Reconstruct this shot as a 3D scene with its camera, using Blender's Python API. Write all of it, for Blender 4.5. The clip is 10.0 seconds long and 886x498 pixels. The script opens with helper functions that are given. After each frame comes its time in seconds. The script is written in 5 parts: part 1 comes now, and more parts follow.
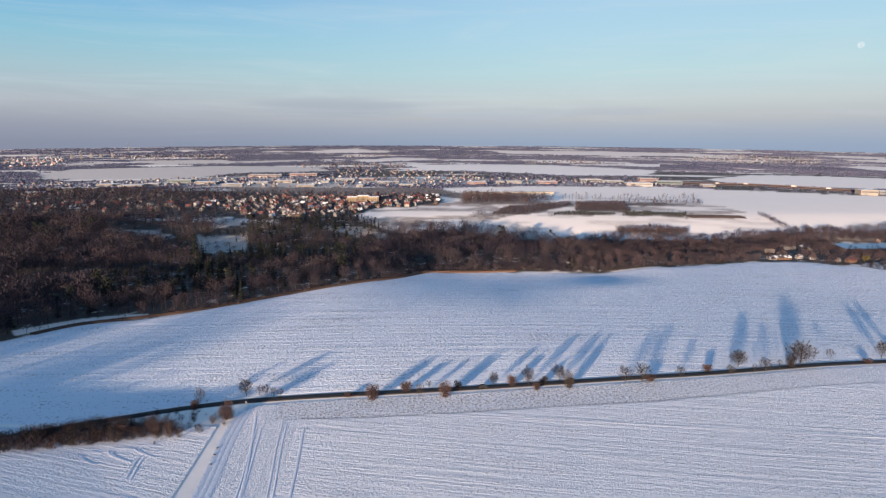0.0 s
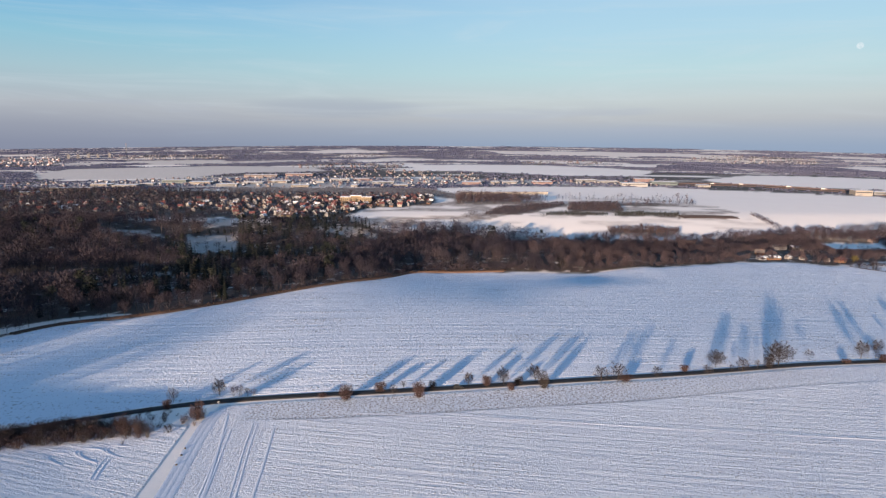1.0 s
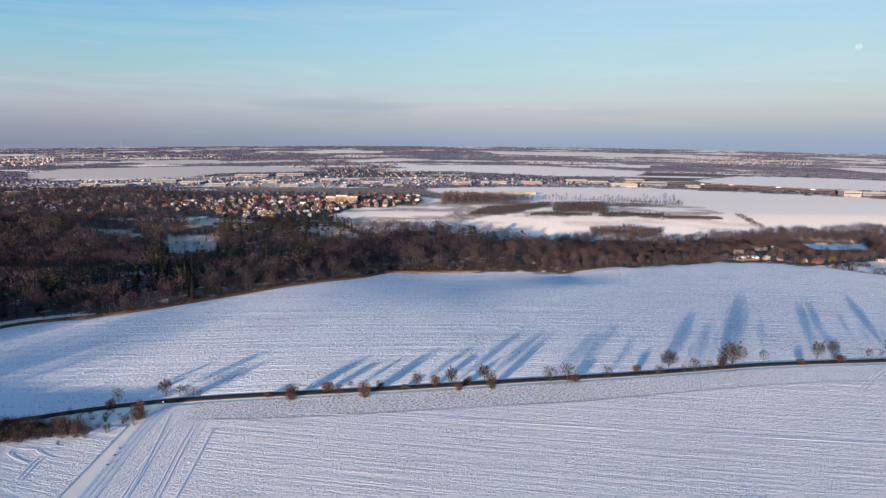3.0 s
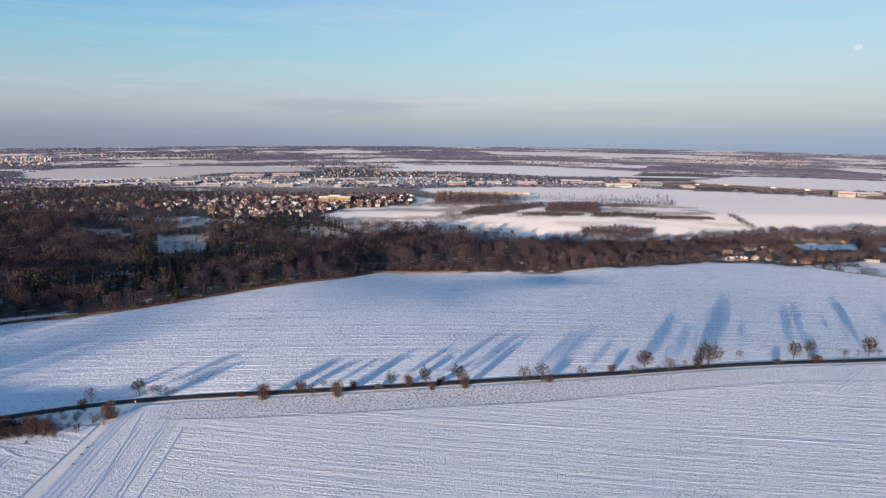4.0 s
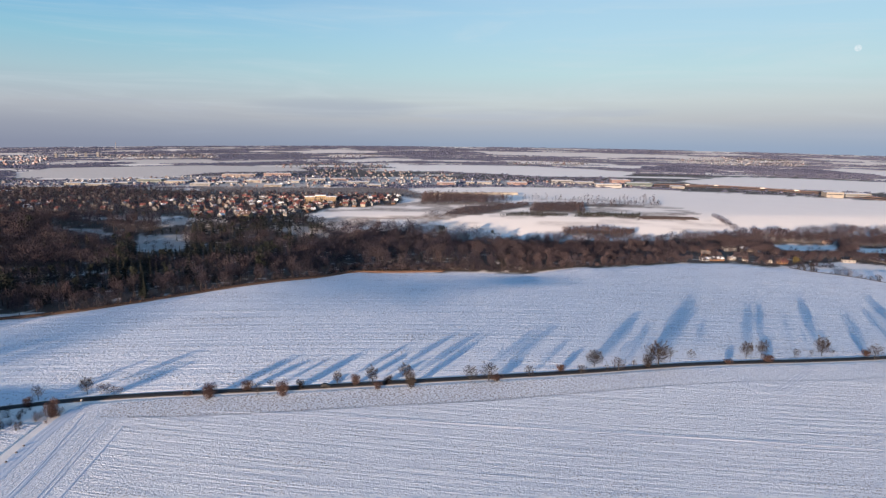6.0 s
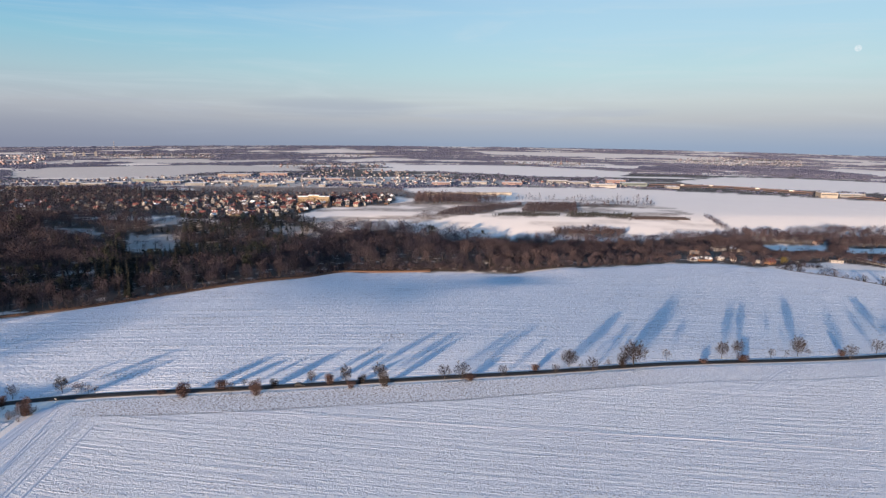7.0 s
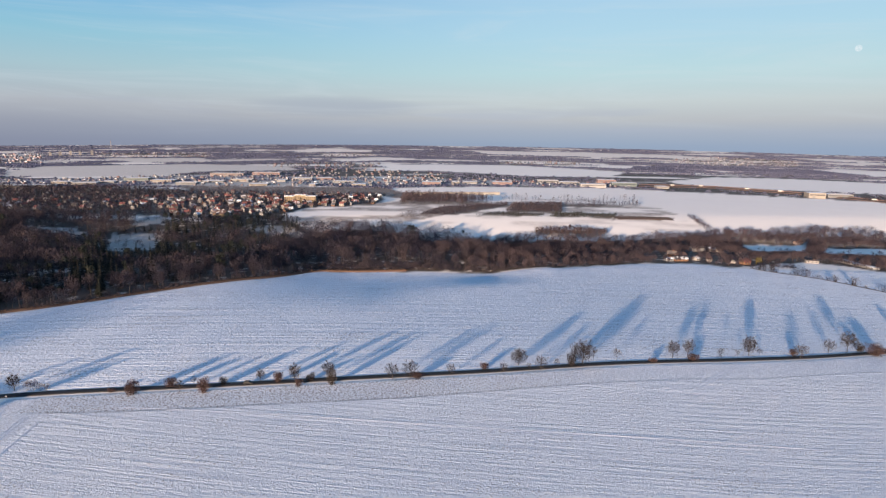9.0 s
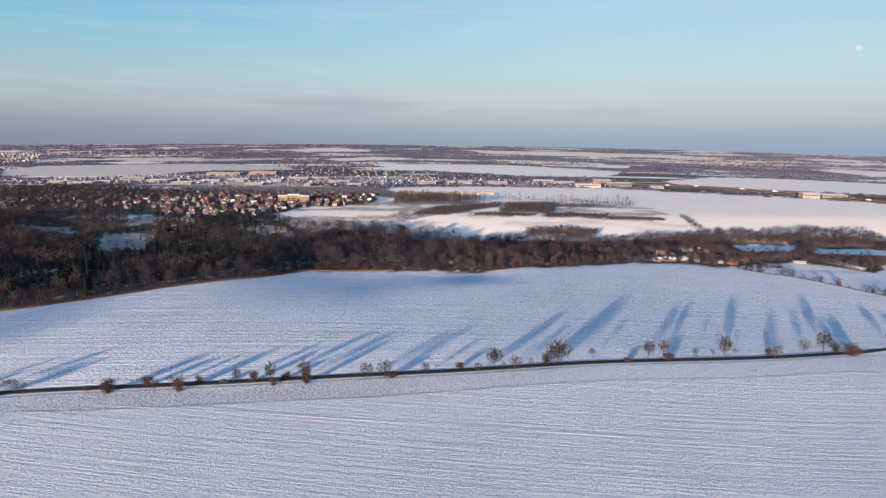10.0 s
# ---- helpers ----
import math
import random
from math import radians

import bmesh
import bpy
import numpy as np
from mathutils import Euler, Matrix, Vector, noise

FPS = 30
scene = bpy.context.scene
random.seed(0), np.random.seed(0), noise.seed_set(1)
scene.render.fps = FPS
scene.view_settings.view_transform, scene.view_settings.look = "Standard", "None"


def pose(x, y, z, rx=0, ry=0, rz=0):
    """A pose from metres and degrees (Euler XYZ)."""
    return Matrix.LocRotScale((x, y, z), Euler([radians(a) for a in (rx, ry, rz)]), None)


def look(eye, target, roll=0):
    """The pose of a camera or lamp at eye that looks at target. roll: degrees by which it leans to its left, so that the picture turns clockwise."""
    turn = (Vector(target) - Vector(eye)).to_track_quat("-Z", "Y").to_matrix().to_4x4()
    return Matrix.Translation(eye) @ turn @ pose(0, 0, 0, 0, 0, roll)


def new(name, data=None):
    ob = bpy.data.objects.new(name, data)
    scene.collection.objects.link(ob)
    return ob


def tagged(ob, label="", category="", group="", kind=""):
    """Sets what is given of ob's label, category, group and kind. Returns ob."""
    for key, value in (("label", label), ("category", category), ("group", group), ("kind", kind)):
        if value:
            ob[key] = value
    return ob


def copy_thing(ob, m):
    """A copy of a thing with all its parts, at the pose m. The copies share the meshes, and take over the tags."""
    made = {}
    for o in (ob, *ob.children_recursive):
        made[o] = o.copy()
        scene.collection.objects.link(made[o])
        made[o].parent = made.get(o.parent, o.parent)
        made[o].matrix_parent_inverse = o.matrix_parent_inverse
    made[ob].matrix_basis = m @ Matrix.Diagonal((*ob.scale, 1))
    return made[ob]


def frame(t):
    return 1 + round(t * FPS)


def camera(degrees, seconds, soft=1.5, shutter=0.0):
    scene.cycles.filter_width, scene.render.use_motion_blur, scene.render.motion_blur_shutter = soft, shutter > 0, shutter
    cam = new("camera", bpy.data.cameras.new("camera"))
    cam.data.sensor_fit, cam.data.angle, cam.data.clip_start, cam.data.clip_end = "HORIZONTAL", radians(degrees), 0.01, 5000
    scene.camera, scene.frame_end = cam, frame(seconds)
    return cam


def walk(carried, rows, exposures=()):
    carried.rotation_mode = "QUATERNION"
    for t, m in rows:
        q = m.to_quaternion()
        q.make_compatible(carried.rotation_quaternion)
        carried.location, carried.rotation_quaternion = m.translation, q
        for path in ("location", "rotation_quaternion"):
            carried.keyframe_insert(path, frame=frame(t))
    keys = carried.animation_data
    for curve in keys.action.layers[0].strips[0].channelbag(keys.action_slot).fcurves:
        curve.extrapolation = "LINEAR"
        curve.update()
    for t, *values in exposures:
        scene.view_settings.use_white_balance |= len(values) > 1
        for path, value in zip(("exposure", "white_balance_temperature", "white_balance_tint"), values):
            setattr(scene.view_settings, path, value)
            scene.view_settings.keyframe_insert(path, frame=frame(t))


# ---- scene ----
cam = camera(74.02, 10.0, soft=1.3)
PATH = [
    (0.0, (0.00, 0.00, 100.00), (-0.000, 98.451, 82.469), 0.247),
    (0.5, (5.43, 0.51, 99.77), (5.479, 98.970, 82.273), 0.271),
    (1.0, (10.91, 0.93, 99.58), (11.013, 99.391, 82.111), 0.295),
    (1.5, (16.45, 1.25, 99.43), (16.596, 99.715, 81.982), 0.319),
    (2.0, (22.03, 1.47, 99.31), (22.228, 99.942, 81.887), 0.344),
    (2.5, (27.67, 1.60, 99.24), (27.904, 100.071, 81.826), 0.368),
    (3.0, (33.35, 1.63, 99.20), (33.623, 100.104, 81.799), 0.392),
    (3.5, (39.08, 1.56, 99.19), (39.380, 100.039, 81.806), 0.417),
    (4.0, (44.84, 1.40, 99.23), (45.173, 99.877, 81.846), 0.441),
    (4.5, (50.64, 1.14, 99.30), (50.998, 99.618, 81.921), 0.466),
    (5.0, (56.48, 0.79, 99.41), (56.854, 99.262, 82.029), 0.490),
    (5.5, (62.34, 0.33, 99.56), (62.737, 98.808, 82.171), 0.515),
    (6.0, (68.23, -0.22, 99.75), (68.644, 98.258, 82.346), 0.540),
    (6.5, (74.15, -0.86, 99.97), (74.572, 97.610, 82.556), 0.564),
    (7.0, (80.09, -1.60, 100.23), (80.518, 96.865, 82.799), 0.589),
    (7.5, (86.04, -2.44, 100.53), (86.479, 96.023, 83.076), 0.614),
    (8.0, (92.01, -3.38, 100.87), (92.453, 95.084, 83.387), 0.639),
    (8.5, (98.00, -4.41, 101.24), (98.435, 94.048, 83.732), 0.664),
    (9.0, (103.99, -5.53, 101.66), (104.424, 92.914, 84.110), 0.689),
    (9.5, (109.99, -6.76, 102.11), (110.416, 91.683, 84.522), 0.714),
    (10.0, (116.00, -8.08, 102.59), (116.408, 90.356, 84.968), 0.740),
]
walk(cam, [(t, look(eye, target, roll)) for t, eye, target, roll in PATH])

# ---- light ----
SUN_AZ, SUN_EL = 207.7, 5.5          # where the sun stands: compass degrees from +y towards +x, and height
scene.view_settings.exposure = 1.5
sun_way = Vector((math.sin(radians(SUN_AZ)) * math.cos(radians(SUN_EL)), math.cos(radians(SUN_AZ)) * math.cos(radians(SUN_EL)), math.sin(radians(SUN_EL))))
sun = new("sun", bpy.data.lights.new("sun", "SUN"))
sun.data.energy, sun.data.angle, sun.data.color = 5.0, radians(0.6), (1.0, 0.728, 0.51)
sun.matrix_world = look((0, -300, 400), Vector((0, -300, 400)) - sun_way)


class Nodes:
    """Short way to lay nodes in a tree."""

    def __init__(self, tree):
        self.tree = tree
        tree.nodes.clear()

    def add(self, kind, operation="", attribute=""):
        node = self.tree.nodes.new(kind)
        if operation:
            node.operation = operation
        if attribute:
            node.attribute_name = attribute
        return node

    def link(self, a, b):
        self.tree.links.new(a, b)

    def feed(self, socket, value):
        if hasattr(value, "is_output"):
            self.link(value, socket)
        elif value is not None:
            socket.default_value = value

    def math(self, op, a, b=None, c=None, clamp=False):
        node = self.add("ShaderNodeMath", op)
        node.use_clamp = clamp
        for socket, value in zip(node.inputs, (a, b, c)):
            self.feed(socket, value)
        return node.outputs[0]

    def mix(self, fac, a, b, blend="MIX"):
        node = self.add("ShaderNodeMix")
        node.data_type, node.blend_type = "RGBA", blend
        self.feed(node.inputs[0], fac)
        self.feed(node.inputs[6], (*a, 1) if isinstance(a, tuple) and len(a) == 3 else a)
        self.feed(node.inputs[7], (*b, 1) if isinstance(b, tuple) and len(b) == 3 else b)
        return node.outputs[2]

    def ramp(self, fac, stops):
        node = self.add("ShaderNodeValToRGB")
        ramp = node.color_ramp
        while len(ramp.elements) < len(stops):
            ramp.elements.new(0.5)
        for el, (pos, col) in zip(ramp.elements, stops):
            el.position = pos
            el.color = (*col, 1) if isinstance(col, tuple) else (col, col, col, 1)
        self.feed(node.inputs[0], fac)
        return node.outputs[0]

    def noise(self, vector, scale, detail=3.0, rough=0.55, warp=0.0):
        node = self.add("ShaderNodeTexNoise")
        if vector is not None:
            self.link(vector, node.inputs["Vector"])
        node.inputs["Scale"].default_value = scale
        node.inputs["Detail"].default_value = detail
        node.inputs["Roughness"].default_value = rough
        node.inputs["Distortion"].default_value = warp
        return node.outputs[0]

    def smooth(self, value, low, high, to_low=0.0, to_high=1.0):
        node = self.add("ShaderNodeMapRange")
        node.interpolation_type = "SMOOTHSTEP"
        for socket, v in zip(node.inputs, (value, low, high, to_low, to_high)):
            self.feed(socket, v)
        return node.outputs[0]


def make_sky():
    world = bpy.data.worlds.new("winter_sky")
    scene.world = world
    world.use_nodes = True
    n = Nodes(world.node_tree)
    way = n.add("ShaderNodeTexCoord").outputs["Generated"]
    split = n.add("ShaderNodeSeparateXYZ")
    n.link(way, split.inputs[0])
    x, y, z = split.outputs
    # the low winter air: a grey-blue haze bank, a pale rose band, then clear blue
    height = n.math("MULTIPLY_ADD", z, 0.9, 0.05)
    west = n.ramp(height, [
        (0.0, (0.235, 0.26, 0.35)), (0.05, (0.24, 0.265, 0.355)), (0.074, (0.305, 0.33, 0.405)), (0.10, (0.42, 0.45, 0.50)), (0.143, (0.37, 0.53, 0.60)),
        (0.185, (0.262, 0.52, 0.655)), (0.226, (0.185, 0.45, 0.685)), (0.263, (0.12, 0.335, 0.60)), (0.45, (0.125, 0.30, 0.60)), (1.0, (0.10, 0.225, 0.53))])
    east = n.ramp(height, [
        (0.0, (0.27, 0.35, 0.48)), (0.05, (0.30, 0.38, 0.51)), (0.07, (0.375, 0.43, 0.52)), (0.087, (0.475, 0.50, 0.53)), (0.113, (0.545, 0.61, 0.625)),
        (0.152, (0.485, 0.675, 0.72)), (0.202, (0.43, 0.655, 0.785)), (0.263, (0.375, 0.605, 0.80)), (0.45, (0.17, 0.36, 0.66)), (1.0, (0.10, 0.225, 0.53))])
    air = n.mix(n.smooth(x, -0.75, 0.30), west, east)
    # thin drawn-out cloud veils
    flat = n.add("ShaderNodeCombineXYZ")
    n.feed(flat.inputs[0], n.math("MULTIPLY", x, 2.0))
    n.feed(flat.inputs[1], n.math("MULTIPLY", y, 2.0))
    n.feed(flat.inputs[2], n.math("MULTIPLY", z, 22.0))
    veil = n.smooth(n.noise(flat.outputs[0], 1.3, 6.0, 0.62, 0.9), 0.42, 0.72)
    low = n.math("MULTIPLY", n.smooth(z, 0.015, 0.06), n.smooth(z, 0.45, 0.15))
    air = n.mix(n.math("MULTIPLY", n.math("MULTIPLY", veil, low), 0.28), air, (0.62, 0.70, 0.75))
    bank = n.smooth(n.noise(flat.outputs[0], 2.1, 3.0, 0.5, 0.2), 0.5, 0.72)
    dim = n.math("MULTIPLY", n.math("MULTIPLY", bank, n.smooth(z, 0.0, 0.03)), n.smooth(z, 0.085, 0.045))
    air = n.mix(n.math("MULTIPLY", dim, 0.35), air, (0.40, 0.45, 0.56))
    # one broader grey bank low in the sky
    broad = n.math("ADD", n.math("POWER", n.math("MULTIPLY_ADD", x, 9.0, 1.55), 2.0), n.math("POWER", n.math("MULTIPLY_ADD", z, 75.0, -4.35), 2.0))
    broad = n.smooth(n.math("ADD", broad, n.math("MULTIPLY", veil, 0.8)), 2.4, 0.1)
    air = n.mix(n.math("MULTIPLY", broad, 0.55), air, (0.36, 0.415, 0.50))
    # the day moon
    off = n.add("ShaderNodeVectorMath", "DISTANCE")
    n.link(way, off.inputs[0])
    off.inputs[1].default_value = (0.5566, 0.82005, 0.1331)
    disc = n.smooth(off.outputs["Value"], 0.0049, 0.0032)
    spots = n.smooth(n.noise(way, 260.0, 2.0), 0.35, 0.65, 0.3, 0.75)
    air = n.mix(n.math("MULTIPLY", disc, spots), air, (0.80, 0.86, 0.90))
    clear = n.add("ShaderNodeTexSky")
    clear.sky_type, clear.sun_disc = "NISHITA", False
    clear.sun_elevation, clear.sun_rotation = radians(SUN_EL), radians(SUN_AZ)
    veiled = n.add("ShaderNodeBackground")
    n.feed(veiled.inputs["Color"], air)
    veiled.inputs["Strength"].default_value = 0.367
    open_sky = n.add("ShaderNodeBackground")
    n.feed(open_sky.inputs["Color"], clear.outputs[0])
    open_sky.inputs["Strength"].default_value = 0.07
    both = n.add("ShaderNodeMixShader")
    n.feed(both.inputs[0], n.smooth(z, 0.25, 0.6, 0.0, 0.35))
    n.link(veiled.outputs[0], both.inputs[1])
    n.link(open_sky.outputs[0], both.inputs[2])
    out = n.add("ShaderNodeOutputWorld")
    n.link(both.outputs[0], out.inputs[0])


make_sky()


# ---- the lie of the land ----
def sm(a, b, x):
    t = np.clip((x - a) / (b - a), 0.0, 1.0)
    return t * t * (3 - 2 * t)

# the lie of the land along the view: distance and height
FALL_Y = [100, 190, 215, 255, 300, 555, 640, 700, 745, 800, 875, 1000, 1500, 2600, 3300, 4000, 5000]
FALL_Z = [-5.5, -5.5, -5.5, -5.2, -5.5, -14.5, -18, -23, -17, -10, -2.5, 0.5, 7, 18, 31, 55, 88]
_y = np.arange(100.0, 5001.0, 10.0)
_p = np.interp(_y, FALL_Y, FALL_Z)
for _ in range(3):
    _p = np.convolve(np.pad(_p, 2, mode="edge"), [0.1, 0.2, 0.4, 0.2, 0.1], mode="valid")

def ground_z(x, y):
    x, y = np.asarray(x, float), np.asarray(y, float)
    ye = np.maximum(y, 150.0)
    fade = sm(330, 600, ye) * (1 - sm(1000, 1500, ye))
    yp = ye + fade * (0.30 * np.maximum(0, -x - 20) - 0.20 * np.maximum(0, x - 250))
    p = np.interp(np.clip(yp, 100, 5000), _y, _p)
    w = sm(300, 650, ye)
    c = 0.034 - 0.016 * w
    x0 = 90 - 32 * w
    u = np.clip((x - x0) / ye, -1.3, 1.3)
    # knoll added out of sight, under the wood that shades the valley
    knoll = 15 * np.exp(-((x + 430) ** 2 + (y - 40) ** 2) / (2 * 120.0 ** 2))
    hollow = 7.4 * sm(-0.35 - 1.3 * sm(130, 50, x), 1.3, (y - 464 - 0.10 * np.abs(x - 70) - 7 * np.sin(x * 0.045)) / 66.0) * (1 - sm(545, 610, y)) * sm(-100, 30, x) * (1 - sm(145, 215, x))
    brow = 0.033 * np.clip(236 - ye, 0, 86) * (0.34 + 0.66 * sm(140, -60, x))
    return p - c * u * u / (1 + 0.35 * u ** 4) * ye + knoll - hollow + brow


# ---- materials ----
def material(name):
    m = bpy.data.materials.new(name)
    m.use_nodes = True
    n = Nodes(m.node_tree)
    bsdf = n.add("ShaderNodeBsdfPrincipled")
    out = n.add("ShaderNodeOutputMaterial")
    n.link(bsdf.outputs[0], out.inputs[0])
    return m, n, bsdf


def place_of(n):
    return n.add("ShaderNodeNewGeometry").outputs["Position"]


def plain(name, color, rough=0.8, vary=0.25, scale=1.5, bump=0.0, metal=0.0, by_object=0.0, shine=0.3):
    """A painted, rendered or natural surface with stains at two scales."""
    m, n, b = material(name)
    where = place_of(n)
    big, fine = n.noise(where, scale * 0.15, 3.0), n.noise(where, scale, 4.0)
    mixed = n.math("MULTIPLY_ADD", n.math("ADD", big, fine), vary, 1.0 - vary)
    if by_object:
        info = n.add("ShaderNodeObjectInfo")
        mixed = n.math("MULTIPLY", mixed, n.smooth(info.outputs["Random"], 0.0, 1.0, 1.0 - by_object, 1.0 + by_object))
    node = n.add("ShaderNodeVectorMath", "SCALE")
    node.inputs[0].default_value = color
    n.feed(node.inputs["Scale"], mixed)
    n.link(node.outputs[0], b.inputs["Base Color"])
    b.inputs["Roughness"].default_value = rough
    b.inputs["Metallic"].default_value = metal
    b.inputs["Specular IOR Level"].default_value = shine
    if bump:
        bp = n.add("ShaderNodeBump")
        bp.inputs["Strength"].default_value = 0.6
        bp.inputs["Distance"].default_value = bump
        n.feed(bp.inputs["Height"], fine)
        n.link(bp.outputs[0], b.inputs["Normal"])
    return m


def twig_material(name, color, other, rough=0.9, uneven=0.7):
    """Bark, twigs or needles: tone shifts from tree to tree and from twig to twig."""
    m, n, b = material(name)
    tint = n.add("ShaderNodeAttribute", attribute="tint").outputs["Fac"]
    own = n.add("ShaderNodeObjectInfo").outputs["Random"]
    island = n.add("ShaderNodeNewGeometry").outputs["Random Per Island"]
    fac = n.math("FRACT", n.math("ADD", tint, own))
    col = n.mix(fac, color, other)
    node = n.add("ShaderNodeVectorMath", "SCALE")
    n.link(col, node.inputs[0])
    n.feed(node.inputs["Scale"], n.math("MULTIPLY_ADD", island, uneven, 1.0 - uneven / 2))
    n.link(node.outputs[0], b.inputs["Base Color"])
    b.inputs["Roughness"].default_value = rough
    b.inputs["Specular IOR Level"].default_value = 0.15
    return m


def ground_material():
    m, n, b = material("snow_ground")
    pos = place_of(n)
    split = n.add("ShaderNodeSeparateXYZ")
    n.link(pos, split.inputs[0])
    x, y = split.outputs[0], split.outputs[1]
    c1 = n.add("ShaderNodeSeparateColor")
    n.link(n.add("ShaderNodeAttribute", attribute="cover").outputs["Color"], c1.inputs[0])
    wood, dry, bare = c1.outputs
    c2 = n.add("ShaderNodeSeparateColor")
    n.link(n.add("ShaderNodeAttribute", attribute="tilth").outputs["Color"], c2.inputs[0])
    near, upper, head = c2.outputs

    def rows(u, v, su, sv, scale=1.0, detail=4.0):
        vec = n.add("ShaderNodeCombineXYZ")
        n.feed(vec.inputs[0], n.math("MULTIPLY", u, su))
        n.feed(vec.inputs[1], n.math("MULTIPLY", v, sv))
        return n.noise(vec.outputs[0], scale, detail, 0.6)

    # drill rows of the lower field bend with the slope; those of the upper field run straight across
    bend = n.math("MULTIPLY", n.math("POWER", n.math("ABSOLUTE", n.math("SUBTRACT", x, 256.0)), 2.0), 0.000415)
    beyond = n.smooth(n.math("MULTIPLY_ADD", y, 0.10, x), -66.0, -64.0)
    slant = n.math("MULTIPLY_ADD", x, 0.31, y)
    v_near = n.math("ADD", n.math("MULTIPLY", n.math("SUBTRACT", y, bend), beyond), n.math("MULTIPLY", slant, n.math("SUBTRACT", 1.0, beyond)))
    near_row = rows(x, v_near, 0.012, 0.42, 1.0, 3.0)
    near_fine = rows(x, v_near, 0.16, 0.85, 1.0, 4.0)
    up_row = rows(x, n.math("MULTIPLY_ADD", x, 0.02, y), 0.006, 0.21, 1.0, 4.0)
    near_grain = rows(x, v_near, 1.05, 1.25, 1.0, 3.0)
    up_grain = rows(x, n.math("MULTIPLY_ADD", x, 0.02, y), 0.75, 0.62, 1.0, 3.0)
    def ridges(v, spacing, warp):
        """Evenly spaced furrows, wavering a little, some deeper than others."""
        wave = n.math("SINE", n.math("MULTIPLY_ADD", v, 6.2832 / spacing, n.math("MULTIPLY", warp, 22.0)))
        return n.math("MULTIPLY_ADD", wave, 0.5, 0.5)

    near_ridge = ridges(v_near, 2.6, near_row)
    up_ridge = ridges(n.math("MULTIPLY_ADD", x, 0.02, y), 6.5, up_row)
    up_fine = rows(x, y, 0.22, 0.5, 1.0, 5.0)
    side_row = rows(y, n.math("MULTIPLY_ADD", y, 0.10, x), 0.03, 0.9)
    clod = n.noise(pos, 0.75, 4.0, 0.7)
    grain = n.noise(pos, 2.1, 3.0, 0.7)
    drift = n.noise(pos, 0.02, 4.0, 0.55)
    patchy = n.noise(pos, 0.05, 3.0, 0.6)
    strip = n.add("ShaderNodeAttribute", attribute="strip").outputs["Fac"]
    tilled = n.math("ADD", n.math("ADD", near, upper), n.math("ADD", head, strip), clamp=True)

    # untilled snow carries the low sun's warm tint in its colour; tilled is bluer
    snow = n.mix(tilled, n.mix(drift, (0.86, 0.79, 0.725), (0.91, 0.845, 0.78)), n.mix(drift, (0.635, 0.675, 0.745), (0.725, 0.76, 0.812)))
    soil = n.mix(clod, (0.095, 0.077, 0.064), (0.205, 0.172, 0.143))
    # stubble and clods that stand out of the snow along the rows
    def both(a, wa, b, wb, c, wc):
        return n.math("ADD", n.math("MULTIPLY", a, wa), n.math("ADD", n.math("MULTIPLY", b, wb), n.math("MULTIPLY", c, wc)))

    speck = n.math("MULTIPLY", near, n.smooth(both(near_row, 0.16, near_grain, 0.76, patchy, 0.12), 0.592, 0.635, 0.0, 0.62))
    speck = n.math("ADD", speck, n.math("MULTIPLY", upper, n.smooth(both(up_row, 0.26, up_grain, 0.64, patchy, 0.14), 0.575, 0.62, 0.0, 0.62)))
    speck = n.math("ADD", speck, n.math("MULTIPLY", n.math("ADD", head, n.math("MULTIPLY", strip, 0.35)), n.math("MULTIPLY", n.smooth(n.math("ADD", n.math("MULTIPLY", near_grain, 0.8), n.math("MULTIPLY", clod, 0.35)), 0.585, 0.635, 0.0, 0.78), n.smooth(x, 60.0, 230.0, 1.0, 0.25))))
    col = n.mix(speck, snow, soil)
    # leaf litter under the woods, snow lying through it; it also paints haze and shade
    floor_noise = n.noise(pos, 0.09, 5.0, 0.65)
    litter = n.mix(clod, (0.038, 0.031, 0.028), (0.10, 0.08, 0.068))
    thin = n.smooth(floor_noise, 0.56, 0.69, 1.0, 0.3)
    col = n.mix(n.math("MULTIPLY", wood, thin), col, litter)
    straw = n.mix(clod, (0.16, 0.085, 0.035), (0.36, 0.21, 0.09))
    col = n.mix(n.math("MULTIPLY", dry, n.smooth(floor_noise, 0.30, 0.55, 0.75, 1.0)), col, straw)
    earth = n.mix(clod, (0.075, 0.048, 0.036), (0.15, 0.10, 0.075))
    col = n.mix(n.math("MULTIPLY", bare, n.smooth(floor_noise, 0.35, 0.65, 0.95, 0.55)), col, earth)
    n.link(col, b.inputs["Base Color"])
    b.inputs["Roughness"].default_value = 0.75
    b.inputs["Specular IOR Level"].default_value = 0.2
    h = n.math("MULTIPLY", near, n.math("ADD", n.math("MULTIPLY_ADD", near_row, 1.25, n.math("MULTIPLY", near_ridge, 0.07)), n.math("ADD", n.math("MULTIPLY", near_fine, 0.75), n.math("MULTIPLY", n.math("ADD", grain, near_grain), 0.60))))
    h = n.math("ADD", h, n.math("MULTIPLY", upper, n.math("ADD", n.math("MULTIPLY_ADD", up_row, 1.3, n.math("MULTIPLY", up_ridge, 0.09)), n.math("ADD", n.math("MULTIPLY", n.math("ADD", up_grain, up_fine), 0.62), n.math("MULTIPLY", clod, 0.38)))))
    h = n.math("ADD", h, n.math("MULTIPLY", head, n.math("ADD", n.math("MULTIPLY_ADD", clod, 0.7, 0.55), n.math("MULTIPLY", grain, 0.55))))
